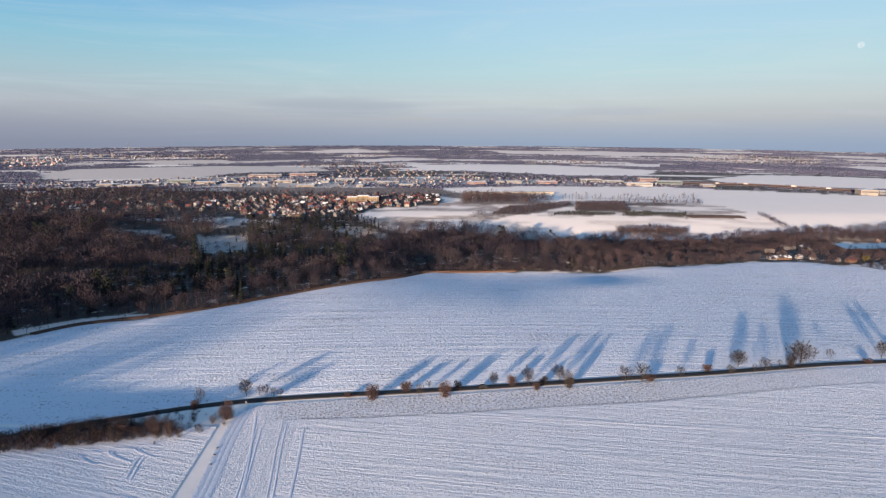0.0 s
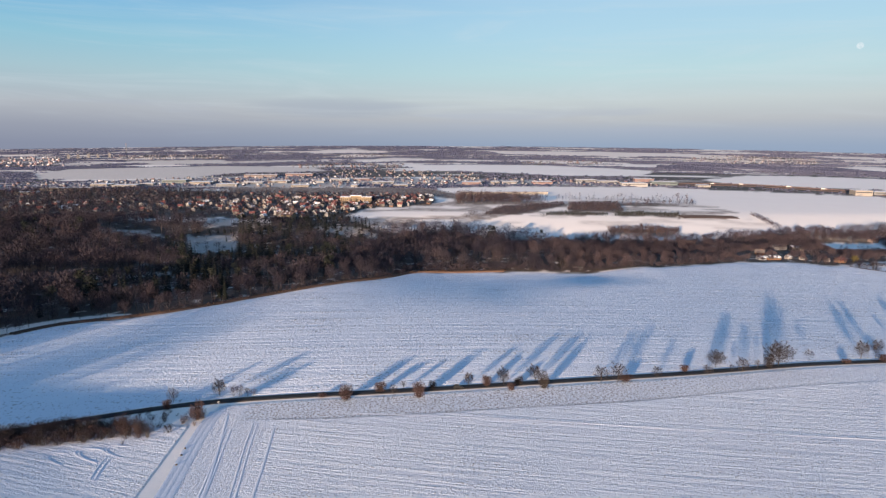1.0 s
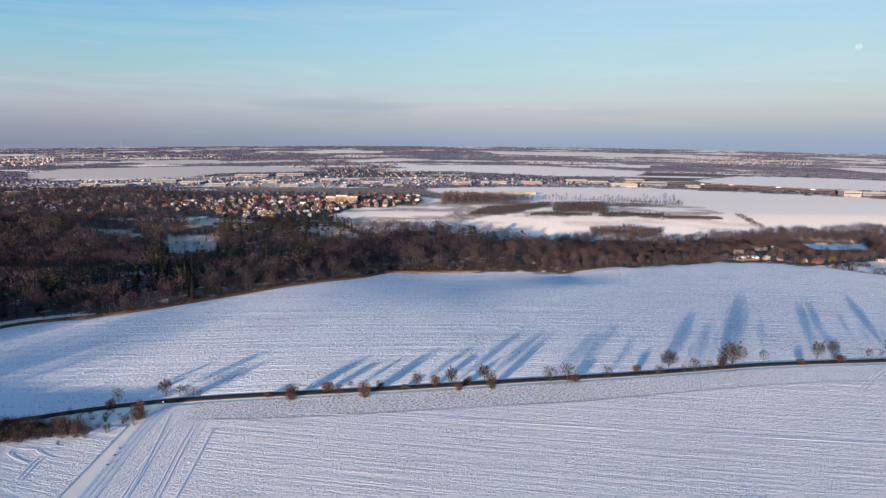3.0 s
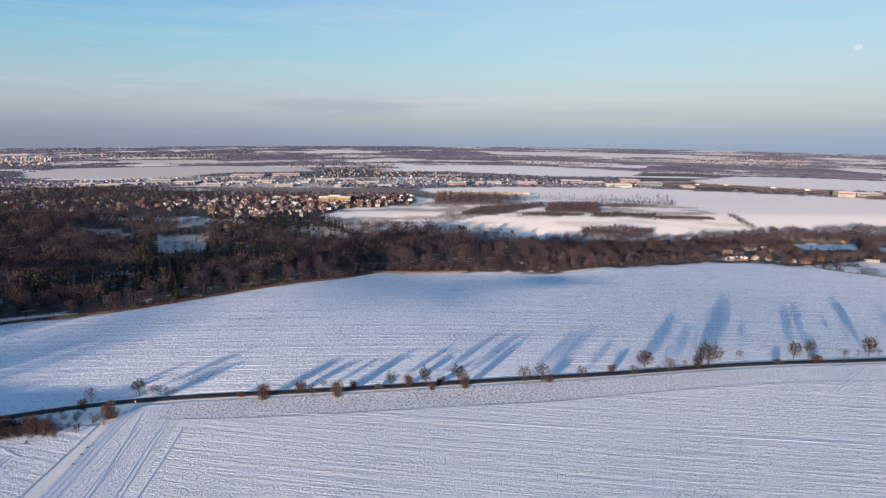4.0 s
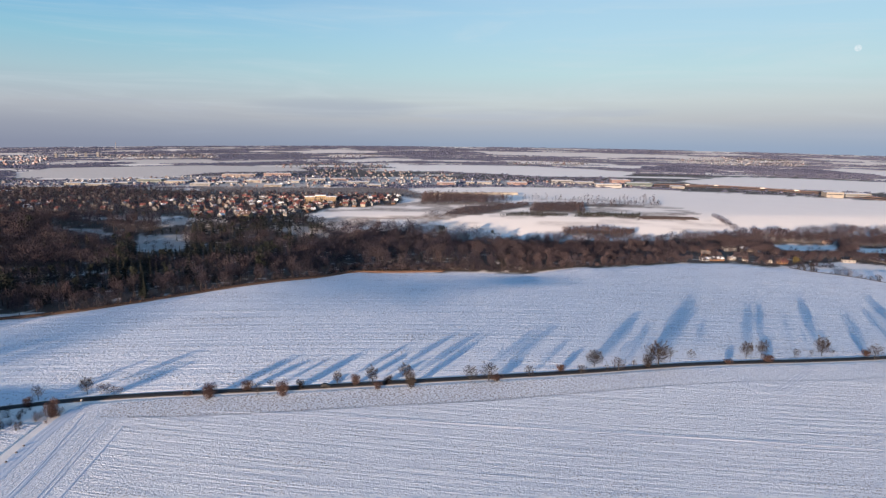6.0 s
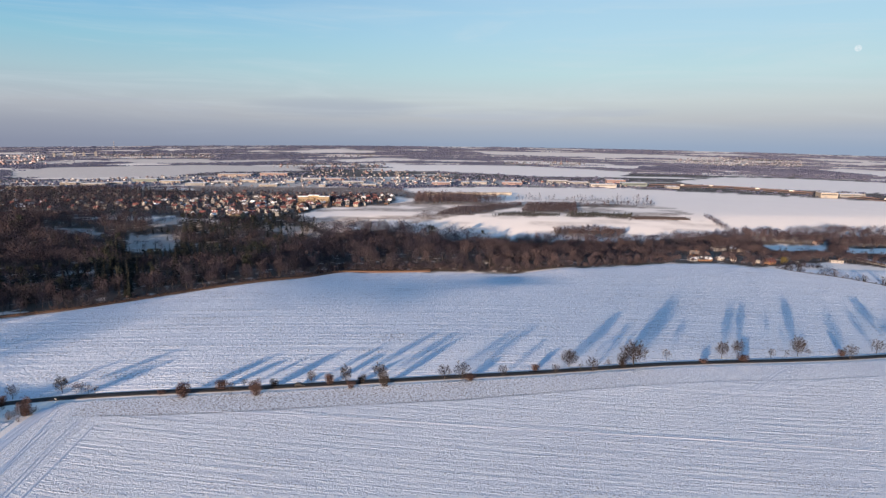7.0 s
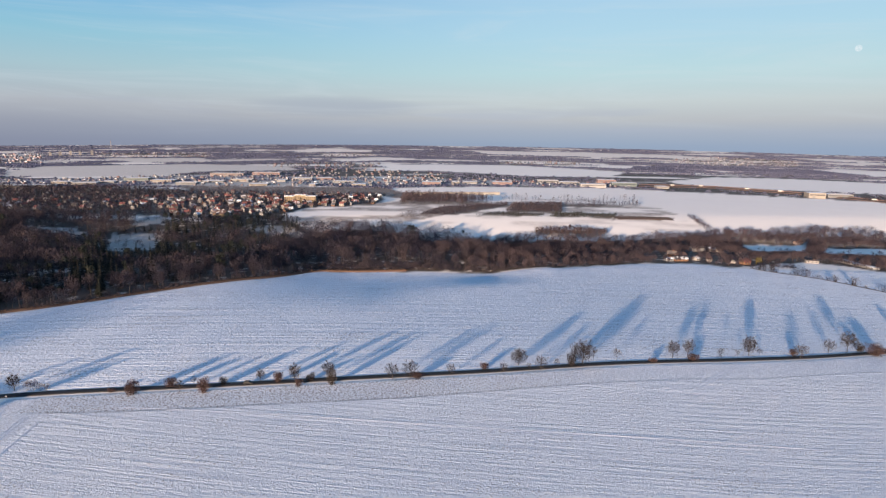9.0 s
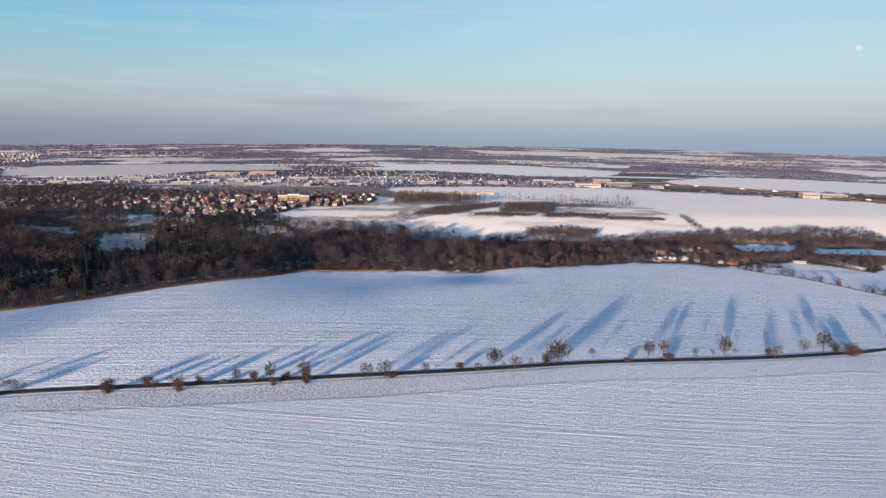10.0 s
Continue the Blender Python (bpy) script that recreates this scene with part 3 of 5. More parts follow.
    me.polygons.foreach_set("use_smooth", np.ones(len(tris), bool))
    tagged(new("ground", me), "snow-covered farmland rolling down to a wooded valley and a wide plain", "ground", kind="structure")


make_ground()


def ribbon(name, line, profile, mat, label, category, kind="structure", lift=0.0):
    """A strip draped over the ground along a line; profile: (offset to the left, height)."""
    xy = np.array(line, float)
    way = np.gradient(xy, axis=0)
    way /= np.hypot(way[:, 0], way[:, 1])[:, None]
    left = np.stack([-way[:, 1], way[:, 0]], 1)
    verts, k = [], len(profile)
    for p, l in zip(xy, left):
        for off, h in profile:
            q = p + l * off
            verts.append((q[0], q[1], float(ground_z(q[0], q[1])) + h + lift))
    faces = [(i * k + j, (i + 1) * k + j, (i + 1) * k + j + 1, i * k + j + 1) for i in range(len(xy) - 1) for j in range(k - 1)]
    me = mesh_of(name, verts, [f[::-1] for f in faces], mat)
    return tagged(new(name, me), label, category, kind=kind)


ribbon("road_verge", road_line, [(-2.65, -0.3), (-2.3, 0.10), (2.2, 0.12), (2.6, -0.3)], MAT_VERGE, "strip of dead grass and old snow beside the road", "verge")
ribbon("road", road_line, [(-1.95, 0.0), (-1.8, 0.26), (0, 0.32), (1.8, 0.26), (1.95, 0.0)], MAT_ASPHALT, "narrow dark wet asphalt country road through snow", "road")


# ---- trees: shapes as arrays ----
def tube(points, radii, sides=5):
    """A tapering tube along points, as triangles."""
    pts = np.array(points, float)
    verts, tris = [], []
    for i, p in enumerate(pts):
        way = pts[min(i + 1, len(pts) - 1)] - pts[max(i - 1, 0)]
        way /= np.linalg.norm(way) + 1e-9
        a = np.cross(way, (0.3, 1, 0.1))
        a /= np.linalg.norm(a) + 1e-9
        b = np.cross(way, a)
        for k in range(sides):
            w = 2 * math.pi * k / sides
            verts.append(p + radii[i] * (math.cos(w) * a + math.sin(w) * b))
    for i in range(len(pts) - 1):
        for k in range(sides):
            a0, a1, b0, b1 = i * sides + k, i * sides + (k + 1) % sides, (i + 1) * sides + k, (i + 1) * sides + (k + 1) % sides
            tris += [(a0, a1, b1), (a0, b1, b0)]
    return np.array(verts), np.array(tris)


def stack(pieces):
    verts, tris, k = [], [], 0
    for v, t in pieces:
        verts.append(v)
        tris.append(t + k)
        k += len(v)
    return np.concatenate(verts), np.concatenate(tris)


def slivers(base, way, length, width, rng):
    """Thin twigs: one long triangle each."""
    side = np.cross(way, rng.normal(size=way.shape))
    side /= np.linalg.norm(side, axis=1)[:, None] + 1e-9
    a, b = base - side * width[:, None] / 2, base + side * width[:, None] / 2
    c = base + way * length[:, None]
    verts = np.stack([a, b, c], 1).reshape(-1, 3)
    return verts, np.arange(len(verts)).reshape(-1, 3)


def leafless(seed, h=10.0, spread=0.38, first=0.28, limbs=11, twigs=900, width=0.07, length=0.14, stems=1, lean=0.6, thick=0.022, full=0.65, forks=2):
    """A bare broadleaf tree h metres high: trunk with limbs, and its crown of twigs."""
    rng = np.random.default_rng(seed)
    wood, tips = [], []
    for s in range(stems):
        off = np.array([rng.normal() * 0.05 * h, rng.normal() * 0.05 * h, 0]) if stems > 1 else np.zeros(3)
        bend = np.array([rng.normal() * 0.03, rng.normal() * 0.03, 0]) * h
        top = np.array([0, 0, h * (0.92 if stems == 1 else rng.uniform(0.7, 0.95))]) + off * 2.5 + bend
        trunk = [off + (0, 0, -0.4), off + (0, 0, 0.15 * h), off + bend * 0.5 + (0, 0, 0.45 * h), off + (top - off) * 0.75, top]
        wood.append(tube(trunk, [thick * h, thick * 0.8 * h, thick * 0.6 * h, thick * 0.3 * h, 0.002 * h], 6))
        for i in range(limbs):
            f = first + (0.93 - first) * (i + rng.uniform(0, 0.8)) / limbs
            p = np.array([np.interp(f, [0, 0.15, 0.45, 0.75, 1], [q[k] for q in trunk]) for k in range(3)])
            ang = i * 2.4 + rng.uniform(-0.4, 0.4) + seed
            reach = spread * h * (1.15 - 0.75 * f) * rng.uniform(0.75, 1.15)
            out = np.array([math.cos(ang), math.sin(ang), 0])
            p1 = p + out * reach * 0.5 + (0, 0, reach * lean * 0.45)
            p2 = p + out * reach + (0, 0, reach * lean * rng.uniform(0.7, 1.3))
            r = thick * h * 0.36 * (1.1 - 0.6 * f)
            wood.append(tube([p, p1, p2], [r, r * 0.6, r * 0.15], 4))
            tips.append((p, p1, p2))
            for _ in range(forks):
                q = p1 + (p2 - p1) * rng.uniform(0.1, 0.7)
                turn = ang + rng.choice([-1, 1]) * rng.uniform(0.5, 1.0)
                q2 = q + np.array([math.cos(turn), math.sin(turn), lean + 0.25]) * reach * rng.uniform(0.3, 0.5)
                wood.append(tube([q, q2], [r * 0.4, r * 0.1], 3))
                tips.append((q, (q + q2) / 2, q2))
    a, b, c = (np.array([t[k] for t in tips]) for k in range(3))
    pick = rng.integers(0, len(tips), twigs)
    f = rng.uniform(0.25, 1.05, twigs)[:, None]
    base = np.where(f < 0.5, a[pick] + (b[pick] - a[pick]) * f * 2, b[pick] + (c[pick] - b[pick]) * (f * 2 - 1))
    way = (c[pick] - a[pick])
    way /= np.linalg.norm(way, axis=1)[:, None]
    way = way + rng.normal(size=way.shape) * 0.65 + (0, 0, 0.3)
    way /= np.linalg.norm(way, axis=1)[:, None]
    # the finest twigs fill the crown between the limbs
    fill = rng.uniform(0, 1, twigs) < full
    lo, hi = first * h * 0.9, h
    mid = np.array([0, 0, (lo + hi) / 2])
    ball = rng.normal(size=(twigs, 3))
    ball /= np.linalg.norm(ball, axis=1)[:, None]
    ball *= rng.uniform(0, 1, twigs)[:, None] ** 0.45
    lump = 1 + 0.22 * np.sin(ball[:, :1] * 7 + seed) * np.cos(ball[:, 1:2] * 6 + 2 * seed)
    inner = mid + ball * lump * (spread * h * 0.95, spread * h * 0.95, (hi - lo) / 2 * 0.92)
    base = np.where(fill[:, None], inner, base)
    outward = ball + (0, 0, 0.9) + rng.normal(size=ball.shape) * 0.4
    outward /= np.linalg.norm(outward, axis=1)[:, None]
    way = np.where(fill[:, None], outward, way)
    crown = slivers(base, way, h * length * rng.uniform(0.5, 1.2, twigs), width * rng.uniform(0.6, 1.4, twigs), rng)
    return stack(wood), crown


def bush(seed, h=4.0, wide=0.55, twigs=620, width=0.07, stems=14):
    """A many-stemmed bare bush, broad at the foot, its top broken into uneven heads."""
    rng = np.random.default_rng(seed)
    heads = 6
    ha = np.arange(heads) * 6.28 / heads + rng.uniform(-0.5, 0.5, heads)
    hr, hz = h * wide * rng.uniform(0.25, 0.62, heads), h * rng.uniform(0.62, 1.0, heads)
    top = np.stack([np.cos(ha) * hr, np.sin(ha) * hr, hz], 1)
    wood = []
    for i in range(stems):
        tip = top[i % heads] * rng.uniform(0.75, 0.98) + (*(rng.normal(size=2) * 0.1 * h * wide), 0)
        foot = np.array([tip[0] * 0.45, tip[1] * 0.45, -0.3])
        wood.append(tube([foot, (foot + tip) / 2 + (tip[0] * 0.15, tip[1] * 0.15, 0.04 * h), tip], [0.013 * h, 0.009 * h, 0.002 * h], 3))
    which, f = rng.integers(0, heads, twigs), rng.uniform(0.0, 1.0, twigs) ** 0.8
    ang = rng.uniform(0, 6.28, twigs)
    r = np.sqrt(rng.uniform(0, 1, twigs)) * h * wide * 0.56 * np.sqrt(np.clip(1.0 - ((f - 0.52) / 0.60) ** 2, 0.04, 1))
    base = np.stack([np.cos(ang) * r + top[which, 0] * (0.55 + 0.45 * f), np.sin(ang) * r + top[which, 1] * (0.55 + 0.45 * f), top[which, 2] * f * 0.9], 1)
    way = np.stack([np.cos(ang) * 0.3, np.sin(ang) * 0.3, np.ones(twigs)], 1) + rng.normal(size=(twigs, 3)) * 0.45
    way /= np.linalg.norm(way, axis=1)[:, None]
    return stack(wood), slivers(base, way, h * rng.uniform(0.08, 0.2, twigs), width * rng.uniform(0.6, 1.4, twigs), rng)


def spruce(seed, h=20.0, tiers=13, wide=0.17):
    """A spruce: drooping boughs in ragged tiers."""
    rng = np.random.default_rng(seed)
    verts, tris = [], []
    for i in range(tiers):
        f = 0.10 + 0.88 * i / tiers
        reach = h * wide * (1.05 - f) ** 0.85
        for k in range(10):
            ang = k * 0.628 + i * 0.9 + rng.uniform(-0.2, 0.2)
            r = reach * rng.uniform(0.65, 1.15)
            out, side = np.array([math.cos(ang), math.sin(ang), 0]), np.array([-math.sin(ang), math.cos(ang), 0])
            z = h * f + rng.uniform(-0.25, 0.25)
            root, tip = np.array([0, 0, z + r * 0.30]), out * r + (0, 0, z - r * 0.28)
            mid = out * r * 0.6 + (0, 0, z)
            n0 = len(verts)
            verts += [root, mid - side * r * 0.28, tip, mid + side * r * 0.28]
            tris += [(n0, n0 + 1, n0 + 2), (n0, n0 + 2, n0 + 3)]
    n0 = len(verts)
    verts += [np.array([0.25, 0, h * 0.94]), np.array([-0.2, 0.2, h * 0.94]), np.array([-0.1, -0.25, h * 0.94]), np.array([0, 0, h * 1.02])]
    tris += [(n0, n0 + 1, n0 + 3), (n0 + 1, n0 + 2, n0 + 3), (n0 + 2, n0, n0 + 3)]
    return tube([(0, 0, -0.5), (0, 0, h * 0.5), (0, 0, h * 0.97)], [0.014 * h, 0.009 * h, 0.002 * h], 5), (np.array(verts), np.array(tris))


def pine(seed, h=20.0, clumps=12, tufts=26):
    """A pine: long bare stem and a broken crown of needle clumps."""
    rng = np.random.default_rng(seed)
    wood = [tube([(0, 0, -0.5), (0.02 * h, 0, h * 0.5), (0, 0.02 * h, h * 0.95)], [0.015 * h, 0.011 * h, 0.003 * h], 5)]
    bits = []
    for i in range(clumps):
        f = rng.uniform(0.5, 0.98)
        ang, r = rng.uniform(0, 6.28), h * 0.17 * (1.35 - f) * rng.uniform(0.5, 1.3)
        c = np.array([math.cos(ang) * r, math.sin(ang) * r, h * f])
        wood.append(tube([(0, 0, h * f - 0.4), c], [0.004 * h, 0.001 * h], 3))
        m = tufts
        base = c + rng.normal(size=(m, 3)) * (h * 0.045, h * 0.045, h * 0.022)
        way = rng.normal(size=(m, 3)) + (0, 0, 0.4)
        way /= np.linalg.norm(way, axis=1)[:, None]
        bits.append(slivers(base, way, h * rng.uniform(0.05, 0.09, m), h * rng.uniform(0.03, 0.05, m), rng))
    return stack(wood), stack(bits)


def tree_kind(shape, bark, crown_mat, name):
    """Meshes of one kind of tree, to be shared by all that grow like it."""
    (tv, tt), (cv, ct) = shape
    return tri_mesh(name + "_trunk", tv, tt, [bark]), tri_mesh(name + "_crown", cv, ct, [crown_mat])


def plant(kind, name, x, y, size, turn, label, category, group, crown="crown", stem="trunk", squash=1.0):
    base = new(name)
    base.matrix_basis = pose(x, y, float(ground_z(x, y)), 0, 0, turn) @ Matrix.Diagonal((size * squash, size * squash, size, 1))
    part(stem, kind[0], base)
    part(crown, kind[1], base)
    return tagged(base, label, category, group)


def grove(name, shapes, x, y, size, which, mats, label, category, rng, squash=None):
    """Many trees as one piece of stuff. shapes: (trunk, crown) arrays; mats: bark and crown material of each shape."""
    slots, index = [], {}
    for pair in mats:
        for mt in pair:
            if mt.name not in index:
                index[mt.name] = len(slots)
                slots.append(mt)
    z = ground_z(x, y)
    V, T, M, C, k = [], [], [], [], 0
    turn = rng.uniform(0, 6.283, len(x))
    # neighbours are alike, with some of another tone between them
    tint = np.clip(0.5 + 0.75 * np.array([noise.noise((a * 0.018, b * 0.018, 1.3)) for a, b in zip(x, y)]) + rng.normal(0, 0.22, len(x)), 0, 0.999)
    for i in range(len(x)):
        c, s = math.cos(turn[i]), math.sin(turn[i])
        w = size[i] * (squash[i] if squash is not None else 1.0)
        R = np.array([[c * w, -s * w, 0], [s * w, c * w, 0], [0, 0, size[i]]])
        for (v, t), mt in zip(shapes[which[i]], mats[which[i]]):
            V.append(v @ R.T + (x[i], y[i], z[i]))
            T.append(t + k)
            M.append(np.full(len(t), index[mt.name]))
            C.append(np.full(len(v), tint[i]))
            k += len(v)
    me = tri_mesh(name, np.concatenate(V), np.concatenate(T), slots, np.concatenate(M), np.concatenate(C))
    return tagged(new(name, me), label, category, kind="stuff")


# ---- trees and bushes along the road ----
TREE_KINDS = [tree_kind(leafless(s, 10.3, sp + 0.04, fi - 0.06, 15, tw + 300, 0.08, 0.12, lean=le, thick=0.021, full=0.55), MAT_LIMB, MAT_TWIG, "road_tree")
              for s, sp, fi, tw, le in ((1, 0.33, 0.18, 2100, 1.1), (2, 0.36, 0.24, 2000, 0.95), (3, 0.30, 0.16, 2100, 1.2))]
ROUND_KINDS = [tree_kind(leafless(s, 10.4, 0.50, 0.12, 22, 4300, 0.09, 0.09, lean=0.7, thick=0.026, full=0.68), MAT_LIMB, MAT_TWIG, "round_tree") for s in (11, 12)]
GOBLET_KINDS = [tree_kind(leafless(s, 10.4, 0.50, 0.10, 15, 2100, 0.09, 0.11, lean=1.0, thick=0.024, full=0.52), MAT_LIMB, MAT_TWIG, "goblet_tree") for s in (15, 16, 17)]
SAPLINGS = [tree_kind(leafless(s, 10, 0.34, 0.30, 9, 1000, 0.06, 0.13, lean=1.1, thick=0.013, full=0.4), MAT_LIMB, MAT_TWIG, "sapling") for s in (21, 22)]
BUSH_KINDS = [tree_kind(bush(s, 10, wi, 2400, 0.13), MAT_BARK, MAT_TWIG_RED, "bush") for s, wi in ((31, 0.60), (32, 0.55), (33, 0.64))]
DARK_BUSHES = [tree_kind(bush(s, 10, wi, 2200, 0.13), MAT_BARK, MAT_TWIG, "dark_bush") for s, wi in ((34, 0.52), (35, 0.55))]
VIOLET_SHRUBS = [tree_kind(leafless(s, 10, 0.36, 0.1, 9, 900, 0.085, 0.13, lean=1.1, thick=0.012, stems=2), MAT_BARK, MAT_GREY_TWIG, "shrub") for s in (37, 38)]
# x, y, height, kind (t tree, r round-crowned, g goblet-shaped, s sapling, b russet bush, d dark bush, v violet shrub), breadth
ROW_WEST = [(-104.0, 237.5, 6.5, "g", 0.75), (-103.5, 230.5, 5.5, "b", 0.75), (-86.5, 220.2, 9.3, "b", 0.6), (-86.2, 243.1, 7.8, "t", 1.12), (-80.0, 242.7, 5.2, "v", 1.11), (-77.1, 242.5, 5.1, "v", 1.11), (-73.7, 241.7, 4.2, "v", 1.11),
            (-71.2, 242.1, 3.4, "v", 1.39), (-40.5, 239.0, 2.4, "b", 1.6), (-29.6, 236.1, 8.1, "b", 0.83), (-15.9, 243.3, 5.5, "b", 1.0), (-9.5, 237.2, 5.7, "g", 0.7), (-5.8, 244.0, 4.7, "s", 1.11), (0.9, 236.8, 7.9, "b", 0.8),
            (7.0, 244.6, 4.2, "d", 0.99), (22.7, 247.7, 6.5, "t", 0.91), (31.1, 247.5, 5.7, "b", 0.91), (38.4, 247.9, 8.5, "t", 0.92)]
ROW_MID = [(41.3, 242.4, 4.6, "b", 0.74), (45.4, 249.0, 4.2, "d", 1.12), (53.2, 252.8, 7.6, "t", 1.15), (55.7, 244.6, 8.7, "d", 0.6), (82.5, 250.8, 7.6, "g", 0.93), (90.5, 252.1, 8.2, "g", 1.06), (94.1, 252.2, 4.0, "b", 1.4),
           (109.7, 256.4, 5.7, "g", 0.84), (126.1, 265.2, 3.9, "b", 1.22), (134.9, 260.6, 4.8, "g", 0.97), (143.4, 270.9, 9.0, "r", 0.95), (147.4, 263.2, 4.9, "s", 0.98), (153.4, 264.9, 6.9, "g", 0.98), (161.6, 267.5, 5.9, "s", 0.75),
           (169.9, 272.4, 7.8, "d", 0.69), (176.2, 275.1, 12.5, "r", 1.03), (195.3, 281.9, 6.7, "s", 1.19), (213.8, 281.1, 2.9, "b", 1.59)]
ROW_EAST = [(227.0, 289.5, 9.5, "t", 0.97), (235.9, 291.3, 10.0, "t", 0.78), (236.8, 286.4, 4.4, "b", 1.47), (250.2, 284.9, 8.7, "s", 0.67), (263.9, 294.2, 4.7, "s", 0.9), (271.9, 298.0, 11.4, "r", 0.71), (278.2, 298.8, 4.1, "s", 1.36),
            (298.5, 301.6, 4.2, "b", 1.21), (299.1, 296.3, 8.0, "g", 1.01), (322.3, 308.6, 7.7, "g", 0.93), (335.7, 312.4, 11.7, "t", 1.08), (344.0, 314.5, 5.9, "d", 0.9), (349.1, 308.5, 8.4, "b", 1.19), (389, 331, 9.0, "t", 1.0),
            (405.6, 337.2, 7.0, "b", 1.0), (414, 343, 5, "b", 1.0), (426.4, 345.6, 10, "t", 1.0)]
ROW_KINDS = {"t": (TREE_KINDS, "roadside_tree", "trunk", "bare roadside tree with thin brown twigs, standing in snow", "tree"),
             "r": (ROUND_KINDS, "roadside_tree", "trunk", "round-crowned bare roadside tree with dense twigs", "tree"),
             "g": (GOBLET_KINDS, "roadside_tree", "trunk", "small goblet-shaped bare tree at the road's edge", "tree"),
             "s": (SAPLINGS, "sapling", "trunk", "slender bare sapling beside the road", "tree"),
             "b": (BUSH_KINDS, "bush", "stem", "russet leafless bush at the road's edge", "bush"),
             "d": (DARK_BUSHES, "bush", "stem", "dark leafless bush at the road's edge", "bush"),
             "v": (VIOLET_SHRUBS, "shrub", "stem", "violet-grey leafless shrub beside the road", "bush")}
rng = np.random.default_rng(5)
for i, (x, y, h, kind, breadth) in enumerate(ROW_WEST + ROW_MID + ROW_EAST):
    shapes, name, stem, label, category = ROW_KINDS[kind]
    broad = kind in "trgs"
    plant(shapes[i % len(shapes)], name, x, y, h / (11.4 if broad else 10.4), rng.uniform(0, 360), label, category, "trees and bushes along the road", "crown", stem, breadth * (1.12 if broad else 1.0))

# the thicket on the bank below the road's bend
THICKET = [(-279.4, 137.8), (-217.6, 177.3), (-175, 200.3), (-147.8, 211.7), (-129.6, 218.2), (-116.1, 218), (-104, 212.5), (-98.6, 209), (-118.6, 202.2), (-137.2, 197.8), (-155.1, 194.6), (-183.8, 183.9), (-258.1, 135.6)]
THICKET_EAST = [(-129.3, 224.6), (-110.5, 227.3), (-88.8, 229.2), (-84.0, 231.5), (-80.6, 224.7), (-82.3, 216.6), (-89.5, 211.1), (-106.9, 197.2)]
x, y = scatter(THICKET, 2.3, rng)
BUSH_SHAPES = [bush(41, 4, 0.7, 320, 0.085), bush(42, 4, 0.6, 320, 0.085), bush(43, 4, 0.85, 340, 0.085)]
x2, y2 = scatter(THICKET_EAST, 4.6, rng)
x, y = np.concatenate([x, x2]), np.concatenate([y, y2])
grove("bank_thicket", BUSH_SHAPES, x, y, np.where(np.arange(len(x)) < len(x) - len(x2), rng.uniform(0.7, 1.5, len(x)), rng.uniform(0.3, 0.95, len(x))), rng.integers(0, 3, len(x)),
      [(MAT_BARK, MAT_TWIG), (MAT_BARK, MAT_TWIG_RED), (MAT_BARK, MAT_FOREST_TWIG)], "brown tangled thicket of leafless bushes on a bank", "thicket", rng)
# scrub on the field margin east of the farm
MARGIN = [(417, 580), (427, 560), (457, 535), (472, 509), (483, 485), (491, 471), (503, 444)]
mx = smooth_line(MARGIN, 5.0)
keep = rng.uniform(0, 1, len(mx)) < 0.8
ribbon("field_margin", mx, [(-1.4, -0.1), (-0.8, 0.22), (0.8, 0.25), (1.4, -0.1)], MAT_VERGE, "narrow strip of dead grass between field and meadow", "verge")
x, y = mx[keep, 0] + rng.normal(0, 1.2, keep.sum()), mx[keep, 1] + rng.normal(0, 1.2, keep.sum())
grove("margin_scrub", BUSH_SHAPES, x, y, 0.5 + 2.2 * rng.uniform(0, 1, len(x)) ** 2.0, rng.integers(0, 3, len(x)),
      [(MAT_BARK, MAT_TWIG), (MAT_BARK, MAT_TWIG), (MAT_BARK, MAT_FOREST_TWIG)], "leafless scrub along the snowy field's margin", "scrub", rng)

# ---- the valley wood ----
def open_ground(outline, x, y, size, tall, spare=0.0):
    """Trees stand lower towards open ground, so that it lies open to the fields above."""
    u = (x - 58) / y
    edge = np.full(len(x), 1e9)
    for (x0, y0), (x1, y1) in zip(outline, outline[1:] + outline[:1]):
        u0, u1 = (x0 - 58) / y0, (x1 - 58) / y1
        f = (u - u0) / (u1 - u0 + 1e-9)
        edge = np.where((f >= 0) & (f <= 1), np.minimum(edge, y0 + (y1 - y0) * f), edge)
    ok = (edge < 1e8) & (edge > y)
    e = np.where(ok, edge, y + 1.0)
    sight = 100 + (ground_z(58 + u * e, e) - 100) * y / e
    return np.where(ok, np.minimum(size, np.maximum(0.0, sight - ground_z(x, y) + spare) / tall), size)


rng = np.random.default_rng(8)
WOOD_SHAPES = [leafless(s, 20, sp, 0.20, 12, 900, 0.22, 0.10, lean=le, thick=0.014, full=0.8) for s, sp, le in ((51, 0.36, 0.9), (52, 0.31, 1.1), (53, 0.40, 0.8))]
WOOD_SHAPES += [spruce(61, 20), spruce(62, 20, 12, 0.2), pine(63, 20)]
WOOD_SHAPES += WOOD_SHAPES[:3]
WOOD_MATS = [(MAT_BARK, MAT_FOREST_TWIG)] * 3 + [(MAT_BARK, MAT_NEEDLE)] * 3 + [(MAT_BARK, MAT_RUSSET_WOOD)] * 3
x, y = scatter(WOOD, 10.4, rng)
xe, ye = scatter(TOWN_EDGE, 7.0, rng)
x, y = np.concatenate([x, xe]), np.concatenate([y, ye])
x2, y2 = scatter([p for p in WOOD if p[0] > 110], 9.5, rng)
